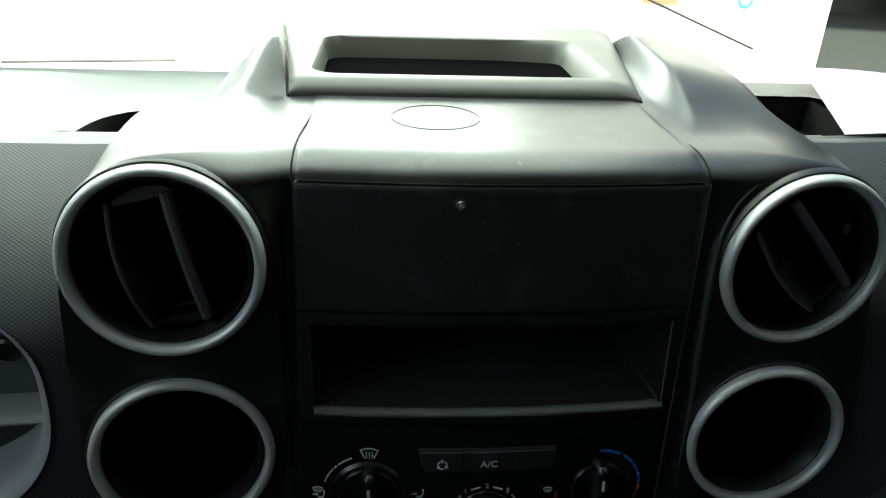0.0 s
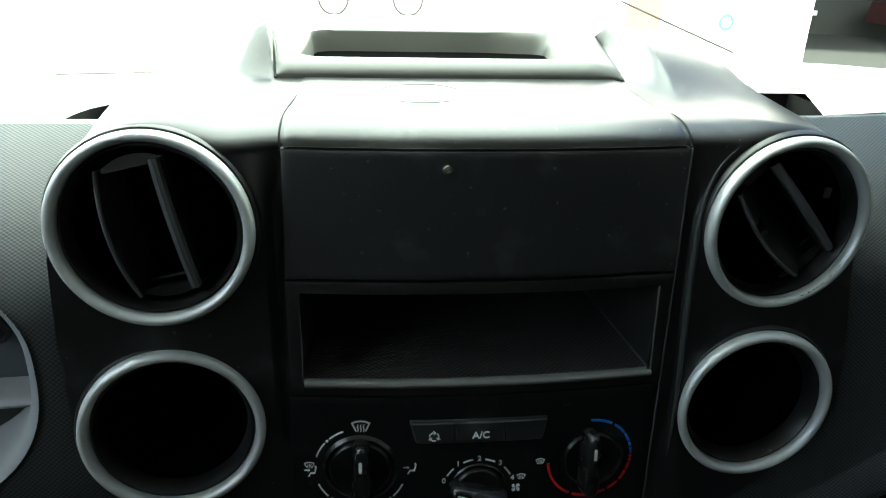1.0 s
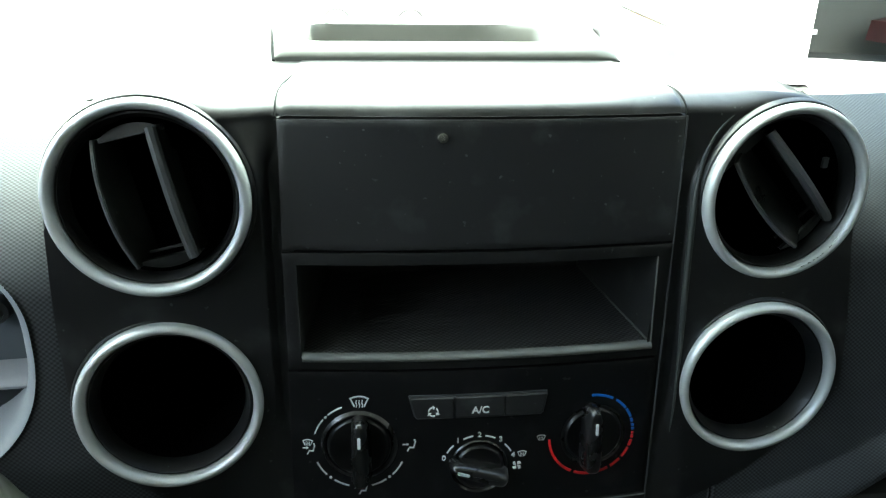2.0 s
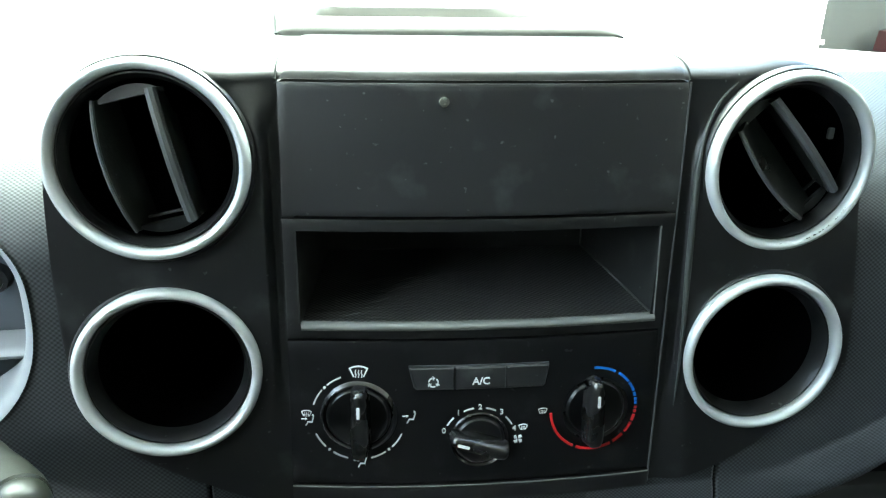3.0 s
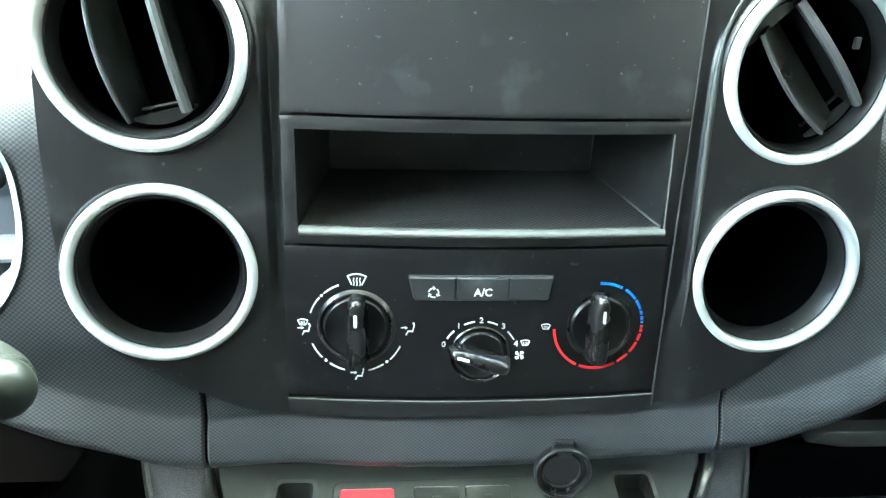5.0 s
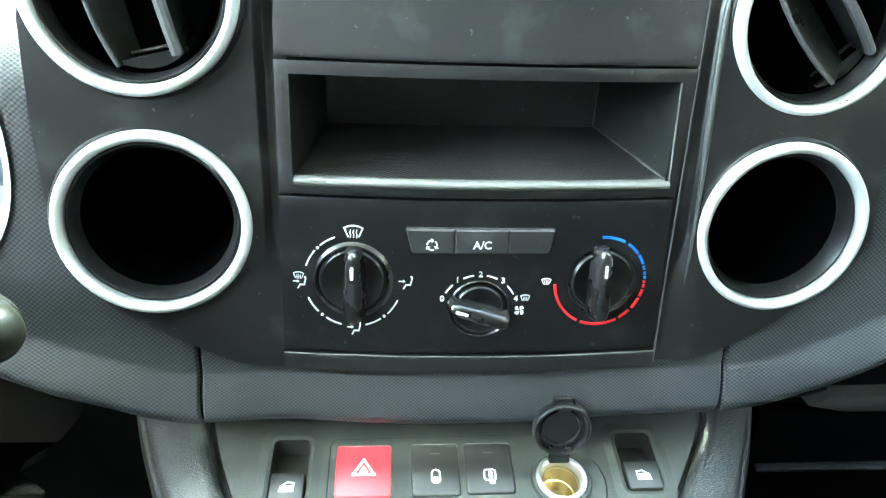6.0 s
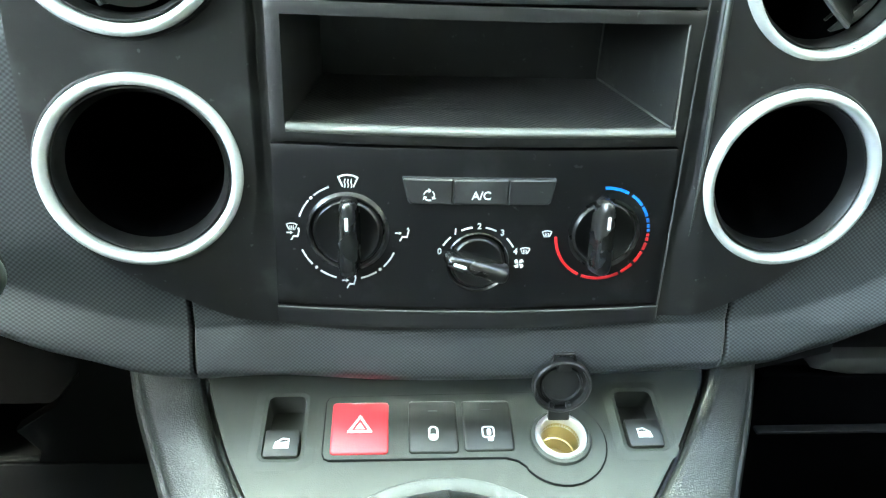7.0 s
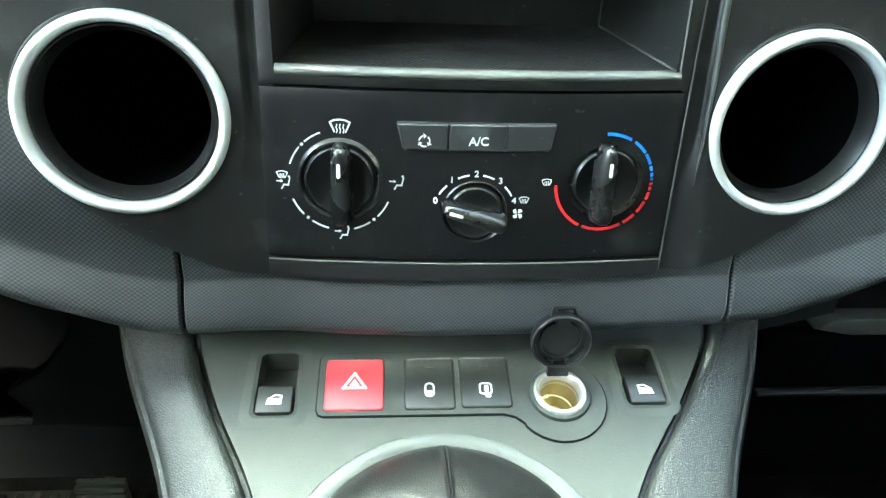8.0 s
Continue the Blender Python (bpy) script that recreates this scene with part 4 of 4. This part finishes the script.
def switch(name, label, x0, x1, y0, y1, mat, h=0.0024):
    cx, cy = (x0 + x1) / 2, (y0 + y1) / 2
    w, d = x1 - x0, (y1 - y0) * 1.03
    t = thing(name, label, "switch")
    part("surround", prism(rounded(w + 0.0024, d + 0.0024, 0.003), 0.0012, console_pose(cx, cy), base=-0.002), DARK, t)
    part("cap", prism(rounded(w, d, 0.0022), h, console_pose(cx, cy), 0.0012, 3, base=0.0), mat, t)
    return t, console_pose(cx, cy, h)


def stamp(t, polys, m, mat=WHITE, name="symbol"):
    part(name, joined(*[prism(p, 0.0002, m, base=-0.0003) for p in polys]), mat, t, smooth=False)


hz, hm = switch("hazard_switch", "glossy red square hazard light switch", -0.0689, -0.0394, -0.0352, -0.0052, HAZARD)
tri = [(-0.0056, -0.0026), (0.0056, -0.0026), (0.0, 0.0062)]
stamp(hz, path_bars(tri + tri[:1], 0.0013) + [[(p[0] * 0.45, p[1] * 0.45) for p in tri]], hm)
lk, lm = switch("lock_switch", "black door lock switch with a white padlock mark", -0.0292, -0.0035, -0.0352, -0.0047, CAP)
def outline(w, h, r, cx, cy, thick):
    a, b = rounded(w, h, r, 4, cx, cy), rounded(w - 2 * thick, h - 2 * thick, r * 0.6, 4, cx, cy)
    return [[a[i], a[(i + 1) % len(a)], b[(i + 1) % len(b)], b[i]] for i in range(len(a))]


stamp(lk, outline(0.0052, 0.0086, 0.0025, 0, -0.0045, 0.0010) + [rounded(0.0030, 0.0026, 0.0008, 3, 0, -0.0062)], lm)
stamp(lk, [rounded(0.005, 0.0008, 0.0002, 1, 0, 0.009)], lm, GREYP, "indicator")
ck, cm = switch("child_lock_switch", "black switch with a white child lock mark", -0.0008, 0.0251, -0.0345, -0.0047, CAP)
stamp(ck, outline(0.0068, 0.0070, 0.0018, 0, -0.0045, 0.0009) + [rounded(0.0022, 0.0040, 0.0008, 3, 0.0004, -0.0045), rounded(0.003, 0.002, 0.0008, 3, 0.0010, -0.0088)], cm)
stamp(ck, [rounded(0.005, 0.0008, 0.0002, 1, 0, 0.009)], cm, GREYP, "indicator")


def window_switch(x0, x1, y0, y1, ysplit, mirror):
    cx, cy = (x0 + x1) / 2, (y0 + y1) / 2
    t = thing("window_switch", "black electric window switch in a recess", "switch", group="window switches")
    w, d = x1 - x0, y1 - y0
    m = console_pose(cx, cy)
    outer, inner = rounded(w + 0.005, d + 0.005, 0.005), rounded(w, d, 0.0035)
    n = len(outer)
    def ring(a, b):
        vs = [tuple(m @ Vector(p)) for p in a] + [tuple(m @ Vector(p)) for p in b]
        return vs, [(i, (i + 1) % n, n + (i + 1) % n, n + i) for i in range(n)]
    far = [(*p, 0.0001) for p in rounded(w + 0.013, d + 0.013, 0.007)]
    crest = [(*p, 0.0008) for p in rounded(w + 0.004, d + 0.004, 0.0045)]
    rim = [(*p, 0.0002) for p in inner]
    part("surround", joined(ring(far, crest), ring(crest, rim)), CONSOLE, t, "soft moulded grey surround")
    deep = [(p[0] * 0.92, p[1] * 0.94, lerp(-0.005, -0.013, sstep(-d / 2, d / 2, p[1]))) for p in inner]
    vs, fs = ring(rim, deep)
    part("well", (vs, fs + [tuple(range(n, 2 * n))]), CAP, t)
    b = console_pose(cx, (ysplit + y0) / 2, 0.0)
    part("cap", prism(rounded(w - 0.0022, ysplit - y0 - 0.001, 0.0012), 0.0025, b, 0.0008, 2, base=-0.010), CAP, t)
    s = -1 if mirror else 1
    pts = [(-0.0034, -0.0024), (0.0034, -0.0024), (0.0036, 0.0022), (0.0004, 0.0026), (-0.0028, 0.0004)]
    pts = [(s * x, y) for x, y in pts]
    q = console_pose(cx, (ysplit + y0) / 2 - 0.0005, 0.0026)
    stamp(t, path_bars(pts + pts[:1], 0.0007) + [[(x, y) for x, y in pts[:2] + [(s * 0.0034, 0.0008)] + [(-s * 0.0028, 0.0004)]]], q)


window_switch(-0.1030, -0.0834, -0.0366, 0.0007, -0.0200, False)
window_switch(0.0845, 0.1050, -0.0340, 0.0018, -0.0165, True)

lighter = thing("power_socket", "round socket with chrome rim and open black lid", "socket")
sm = console_pose(*SOCKET)
part("collar", lathe([(0.0162, -0.001), (0.0161, 0.0018), (0.0154, 0.0030), (0.0134, 0.0034), (0.0128, 0.002)], sm, 48), CONSOLE, lighter)
part("rim", lathe([(0.0137, 0.0024), (0.0135, 0.0040), (0.0128, 0.0047), (0.0114, 0.0046), (0.0105, 0.0034), (0.0102, -0.004)], sm, 48), STEEL, lighter, "chrome rim")
part("barrel", lathe([(0.0103, -0.001), (0.0100, -0.014), (0.0094, -0.0145), (0.0094, -0.017), (0.0098, -0.0175), (0.0096, -0.024), (0.0070, -0.0245), (0.0066, -0.028), (0.0, -0.0285)], sm, 40), BRASS, lighter, "brass-coloured barrel")
lid_m = Matrix.Translation((0.0475, -0.0228, 0.5447)) @ Matrix.Rotation(radians(84), 4, "X")
part("lid", lathe([(0.0, -0.0025), (0.0140, -0.0025), (0.0150, -0.0012), (0.0150, 0.0030), (0.0142, 0.0036), (0.0132, 0.0032), (0.0126, 0.0002), (0.0108, 0.0000), (0.0104, 0.0012), (0.0096, 0.0012), (0.0092, -0.0004), (0.0, -0.0006)], lid_m, 48), GLOSS, lighter, "open black plastic lid")
part("hinge", box(-0.0055, 0.0055, -0.0205, -0.0135, -0.001, 0.0025, 0.0008), BLACK, lighter).matrix_world = lid_m
part("lug", joined(box(-0.0035, 0.0035, 0.0095, 0.0135, 0.0, 0.0034, 0.0006), box(-0.0055, -0.0030, -0.0135, -0.0100, 0.0, 0.0030, 0.0006), box(0.0030, 0.0055, -0.0135, -0.0100, 0.0, 0.0030, 0.0006)), BLACK, lighter).matrix_world = lid_m
part("tab", tube([(-0.006, 0.013, 0), (-0.005, 0.0175, 0), (0.005, 0.0175, 0), (0.006, 0.013, 0)], 0.0011, 8, lid_m), BLACK, lighter)

# ---- gear gaiter ----
gear = thing("gear_gaiter", "black stitched leather gear lever gaiter in a grey ring", "gear gaiter")
gm = console_pose(*GEAR)
part("ring", lathe([(0.0765, -0.002), (0.0755, 0.001), (0.074, 0.0035), (0.070, 0.004), (0.0665, 0.0025), (0.066, -0.004)], gm, 96), RINGGREY, gear, "pale grey plastic ring")


def gaiter(u, v):
    """Sewn leather swelling up inside the ring, with a seam towards the dash and soft creases."""
    a = 2 * math.pi * u
    d = ((u - 0.25 + 0.5) % 1) - 0.5
    r = 0.0675 * (1 - v) ** 0.9
    s = sstep(0, 0.4, v)
    fold = 0.0016 * math.sin(a * 3 + 5 * v + 1) + 0.0004 * math.sin(a * 7 + 9 * v + 1.3)
    z = 0.0005 + 0.046 * v ** 0.62 + fold * s
    z += (0.0018 * math.exp(-(d / 0.006) ** 2) - 0.0012 * math.exp(-(d / 0.0012) ** 2)) * sstep(0, 0.04, v)
    z += 0.004 * max(0.0, 1 - abs(d) / 0.12) * sstep(0, 0.2, v)
    return tuple(gm @ Vector((r * math.cos(a), r * math.sin(a), z)))


part("leather", grid(gaiter, 360, 50), LEATHER, gear, "creased black leather")

# ---- instruments, column stalk ----
cluster = thing("instrument_cluster", "instrument cluster behind a pale rim", "instrument cluster")


def cluster_rim(u, v):
    x, z = cluster_edge(2 * math.pi * u, lerp(1.015, 0.90, v))
    return (x, shell_y(x, z) - 0.0015 + 0.004 * v + 0.040 * v ** 3, z)


part("rim", grid(cluster_rim, 200, 12), RIMPALE, cluster, "pale grey inner rim")
part("dial_plate", box(-0.42, -0.213, 0.046, 0.050, 0.605, 0.735, 0.001), SLATE, cluster, "blue-grey dial plate")
dm = Matrix.Translation((-0.2415, 0.046, 0.679)) @ Matrix.Rotation(radians(90), 4, "X")
part("reset_knob", lathe([(0.0075, 0.0), (0.0072, 0.006), (0.0055, 0.0075), (0.0045, 0.005), (0.0, 0.005)], dm, 24), BLACK, cluster, "small black trip reset knob")
part("lettering", lettering("km/h", 0.0050, Matrix.Translation((-0.2375, 0.0455, 0.6972)) @ Matrix.Rotation(radians(90), 4, "X")), WHITE, cluster, smooth=False)


def ledge(u, v):
    a = lerp(-0.5, 0.5, u)
    x = -0.310 + 0.20 * a
    t = v * math.pi
    return (x, 0.046 - 0.018 * math.sin(t), 0.640 + 0.012 * a * a - 0.010 * math.cos(t) * 0.6)


part("ledge", grid(ledge, 30, 10), RIMPALE, cluster, "curved ledge below the dials")

stalk = thing("column_stalk", "dark grey steering column stalk with a rounded end", "stalk")
st = look((-0.1765, -0.0890, 0.6460), (-0.2365, -0.0170, 0.6260))
part("arm", lathe([(0.0090, -0.066), (0.0100, -0.045), (0.0116, -0.026), (0.0121, -0.012), (0.0117, -0.0042), (0.0106, -0.0034)], st, 36), SATIN, stalk, "greenish grey rounded arm")
part("end_cap", lathe([(0.0096, -0.006), (0.0108, -0.0026), (0.0106, 0.0010), (0.0094, 0.0046), (0.0072, 0.0070), (0.0040, 0.0084), (0.0, 0.0088)], st, 36), SATIN, stalk, "rounded dark end cap")
part("stem", tube([tuple(st @ Vector((0, 0, -0.05))), (-0.213, -0.0452, 0.634), (-0.235, -0.041, 0.632), (-0.27, -0.038, 0.629), (-0.36, -0.030, 0.622)], 0.009, 12), SATIN, stalk)

column = thing("steering_column", "dark plastic steering column shroud below the instruments", "steering column")
CM = Matrix.Translation((-0.37, 0.02, 0.605)) @ Matrix.Rotation(radians(108), 4, "X")
part("shroud", prism(rounded(0.115, 0.105, 0.03, 6), 0.24, CM, 0.012, 3), TRIM, column)

# ---- below the dashboard ----
knee = thing("knee_panel", "dark grey plastic panel below the steering column", "panel")
KM = Matrix(((1, 0, 0, 0), (0, 0, -1, 0.111), (0, 1, 0, 0), (0, 0, 0, 1)))
# cheek and pocket back are near-black: footwell shade as colour
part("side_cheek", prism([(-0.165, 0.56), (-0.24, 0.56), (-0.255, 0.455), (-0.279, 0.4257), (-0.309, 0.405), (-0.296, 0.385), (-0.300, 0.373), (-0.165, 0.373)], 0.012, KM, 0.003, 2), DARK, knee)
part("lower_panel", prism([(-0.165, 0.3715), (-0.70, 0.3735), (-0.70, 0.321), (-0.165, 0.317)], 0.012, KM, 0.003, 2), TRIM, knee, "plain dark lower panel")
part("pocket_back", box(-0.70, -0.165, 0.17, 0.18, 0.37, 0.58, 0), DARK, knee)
part("pocket_edge", box(-0.70, -0.298, 0.098, 0.103, 0.3760, 0.3785, 0.001), CAP, knee, "grey edge of the open pocket")
glove = thing("glove_box", "dark passenger glove box below an open shelf", "glove box")
GM = Matrix(((1, 0, 0, 0), (0, 0, -1, 0.112), (0, 1, 0, 0), (0, 0, 0, 1)))
# cheek and shelf insides take their shade from the dark colour
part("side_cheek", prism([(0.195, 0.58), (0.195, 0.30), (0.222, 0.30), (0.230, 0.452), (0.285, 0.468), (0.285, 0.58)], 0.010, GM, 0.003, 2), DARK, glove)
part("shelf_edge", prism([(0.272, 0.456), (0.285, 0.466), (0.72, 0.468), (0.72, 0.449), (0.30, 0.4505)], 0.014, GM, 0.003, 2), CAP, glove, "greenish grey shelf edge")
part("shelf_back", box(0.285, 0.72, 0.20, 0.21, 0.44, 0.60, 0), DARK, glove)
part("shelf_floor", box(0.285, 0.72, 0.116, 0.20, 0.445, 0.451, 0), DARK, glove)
# door in near-black, the footwell's shade put into its colour
part("door", box(0.236, 0.72, 0.100, 0.115, 0.30, 0.4485, 0.003), SHADE_BLACK, glove, "dark glove box door")
part("door_edge", box(0.241, 0.72, 0.092, 0.100, 0.398, 0.401, 0.001), TRIM, glove)
pedal = thing("pedal", "metal-edged brake pedal with a ribbed rubber pad", "pedal")
part("pad", box(-0.405, -0.348, 0.294, 0.30, 0.018, 0.094, 0.002), RINGGREY, pedal, "worn grey pad")
for k in range(6):
    part("rib", box(-0.405, -0.348, 0.286, 0.294, 0.022 + 0.012 * k, 0.031 + 0.012 * k, 0.002), RINGGREY, pedal)
part("arm", box(-0.374, -0.362, 0.300, 0.312, 0.06, 0.45, 0.003), CHROME, pedal)
floor_mat = thing("footwell_mat", "black ribbed rubber mat in the footwell", "mat")
part("sheet", box(-0.72, -0.20, -0.3, 0.36, 0.0, 0.006, 0.002), TYRE, floor_mat)
for k in range(22):
    part("rib", tube([(-0.70 + 0.022 * k, -0.05, 0.007), (-0.66 + 0.022 * k, 0.15, 0.007), (-0.69 + 0.022 * k, 0.35, 0.007)], 0.006, 6), TYRE, floor_mat)
# unseen plate, added to keep light from leaking through the hollow dash
part("underside", box(-0.72, 0.72, 0.055, 0.60, 0.548, 0.556, 0), DARK, dashboard, "dark plate added under the dashboard to stop light")
tagged(part("floor", box(-0.75, 0.75, -1.3, 0.62, -0.02, 0.0, 0), CARPET), "black carpeted car floor", "floor", kind="structure")
tagged(part("wall_front", box(-0.75, 0.75, 0.60, 0.63, 0.0, 0.676, 0), CARPET), "dark bulkhead under the dashboard", "wall", kind="structure")

sheet = thing("paper_sheet", "white sheet of paper lying on the dash top", "paper")


def paper(u, v):
    a, b = Vector((0.257, 0.157, 0.763)), Vector((0.351, 0.376, 0.760))
    c, d = Vector((0.400, 0.150, 0.768)), Vector((0.50, 0.36, 0.760))
    p = a.lerp(b, v).lerp(c.lerp(d, v), u)
    return (p.x, p.y, p.z + 0.004 * math.sin(4 * u + 2 * v) * u)


part("page", joined(grid(paper, 20, 20), grid(lambda u, v: tuple(Vector(paper(1 - u, v)) - Vector((0, 0, 0.0008))), 20, 20)), PAPER, sheet)

# ---- the car's shell ----
tagged(part("ceiling", box(-0.7398, 0.7398, -1.3, 0.0, 1.30, 1.34, 0), HEADLINER), "pale grey cloth headlining", "ceiling", kind="structure")
tagged(part("wall_rear", box(-0.75, 0.75, -1.34, -1.30, 0.0, 1.34, 0), TRIM), "dark cabin partition", "wall", kind="structure")
for s, nm in ((-1, "wall_west"), (1, "wall_east")):
    x0, x1 = sorted((s * 0.74, s * 0.80))
    tagged(part(nm, joined(box(x0, x1, -1.3, 0.62, -0.02, 0.90, 0), box(x0, x1, -1.3, -0.85, 0.90, 1.34, 0), box(x0, x1, -0.85, 0.02, 1.28, 1.34, 0)), TRIM), "dark door trim", "wall", kind="structure")
    a = Vector((s * 0.77, 0.64, 0.70))
    b = Vector((s * 0.70, 0.0, 1.31))
    tagged(part("pillar", tube([tuple(a), tuple((a + b) / 2), tuple(b)], 0.035, 12), TRIM), "dark windscreen pillar", "pillar", kind="structure")
tagged(part("windscreen", ([(-0.72, 0.66, 0.675), (0.72, 0.66, 0.675), (0.68, 0.02, 1.31), (-0.68, 0.02, 1.31)], [(0, 1, 2, 3)]), GLASS), "clear laminated windscreen", "windscreen", kind="structure").visible_shadow = False

# ---- outside ----
GROUND = -0.64
tagged(part("ground", ([(-300, -300, GROUND), (300, -300, GROUND), (300, 300, GROUND), (-300, 300, GROUND)], [(0, 1, 2, 3)]), CONCRETE), "pale sunlit concrete yard", "ground", kind="structure")
bonnet = thing("bonnet", "white car bonnet in bright daylight", "bonnet")
part("panel", grid(lambda u, v: (lerp(-0.72, 0.72, u), lerp(0.70, 1.40, v), 0.665 - 0.22 * v * v - 0.06 * (2 * u - 1) ** 2), 30, 20), BODY, bonnet)
shed = thing("workshop", "dark open workshop beside a pale wall", "building")
part("wall", box(1.3, 5.04, 7.9, 8.2, GROUND, 5.0, 0), PALEWALL, shed, "pale sunlit wall")
part("tile_patch", box(2.85, 3.24, 7.87, 7.9, 0.08, 0.8, 0), TILE, shed, "terracotta panel")
part("mark", lathe([(0.055, 0.0), (0.075, 0.004), (0.095, 0.0)], Matrix.Translation((4.03, 7.89, 0.17)) @ Matrix.Rotation(radians(90), 4, "X"), 24), CYAN, shed, "round cyan mark")
part("back_wall", box(5.0, 24, 15.6, 15.8, GROUND, 5.0, 0), DARKWALL, shed, "grey-green inner wall")
# added out of view: cuts the sky's light from the passenger side
part("side_wall", box(4.9, 5.04, -8, 2.2, GROUND, 5.0, 0), DARKWALL, shed, "unseen dark wall added to shade the passenger window")
part("roof", box(5.04, 24, 7.9, 15.8, 5.0, 5.2, 0), DARKWALL, shed)
part("floor_slab", box(5.04, 24, 7.9, 15.6, GROUND, GROUND + 0.02, 0), DARKWALL, shed)
part("notice", box(9.62, 9.90, 15.56, 15.6, -0.24, -0.14, 0), PALEWALL, shed, "small pale notice")


def parked_car(x, y):
    t = thing("parked_car", "red parked car inside the dark workshop", "car")
    g = GROUND + 0.02
    side = [(0.0, 0.35), (0.05, 0.75), (0.9, 0.92), (1.5, 1.42), (2.9, 1.45), (3.6, 0.95), (3.95, 0.9), (4.0, 0.35)]
    m = Matrix(((1, 0, 0, x), (0, 0, -1, y), (0, 1, 0, g), (0, 0, 0, 1)))
    part("body", prism(side, 1.6, m, 0.08, 3), CARRED, t)
    part("side_window", prism([(1.2, 0.98), (1.6, 1.34), (2.8, 1.36), (3.3, 0.98)], 1.62, m, base=1.58), GLOSS, t)
    for dx in (0.75, 3.2):
        w = part("wheel", lathe([(0.0, 0.02), (0.19, 0.0), (0.21, 0.03), (0.30, 0.03), (0.32, 0.0), (0.32, -0.18), (0.0, -0.18)], Matrix.Translation((x + dx, y - 1.62, g + 0.32)) @ Matrix.Rotation(radians(90), 4, "X"), 32), TYRE, t)
        part("rim", lathe([(0.0, 0.035), (0.17, 0.03), (0.20, 0.02)], Matrix.Translation((x + dx, y - 1.62, g + 0.32)) @ Matrix.Rotation(radians(90), 4, "X"), 24), CHROME, w)


parked_car(10.6, 14.9)

for nm, p0, p1 in (("wiper", (-0.53, 0.665, 0.685), (-0.316, 0.665, 0.692)), ("wiper", (0.267, 0.62, 0.7950), (0.4288, 0.62, 0.7320))):
    tagged(part(nm, tube([p0, p1], 0.0016, 8), RINGGREY), "black windscreen wiper resting at the foot of the glass", "wiper", group="wipers")


def bicycle(x, y):
    t = thing("bicycle", "teal bicycle standing in the bright yard", "bicycle")
    for dx in (-0.84, 0.84):
        m = Matrix.Translation((x + dx, y, GROUND + 0.33)) @ Matrix.Rotation(radians(90), 4, "X")
        w = part("wheel", lathe([(0.325 + 0.026 * math.cos(radians(a)), 0.026 * math.sin(radians(a))) for a in range(0, 361, 45)], m, 40), TYRE, t)
        part("spokes", joined(*[tube([(0, 0, 0), (0.32 * math.cos(k * math.pi / 8), 0.32 * math.sin(k * math.pi / 8), 0)], 0.0025, 4, m) for k in range(16)]), CHROME, w)
    g = GROUND
    P = {"r": (x - 0.84, y, g + 0.33), "f": (x + 0.84, y, g + 0.33), "b": (x - 0.08, y, g + 0.28), "s": (x - 0.22, y, g + 0.85), "h": (x + 0.58, y, g + 0.88)}
    part("frame", joined(*[tube([P[a], P[b]], 0.018, 8) for a, b in ("rb", "rs", "bs", "bh", "sh", "hf")]), GREENPAINT, t)
    part("saddle", box(x - 0.36, x - 0.12, y - 0.06, y + 0.06, g + 0.92, g + 0.97, 0.02), TYRE, t)
    part("handlebar", tube([(x + 0.56, y - 0.28, g + 1.0), (x + 0.56, y, g + 0.97), (x + 0.56, y + 0.28, g + 1.0)], 0.014, 8), CHROME, t)


bicycle(0.01, 16.8)
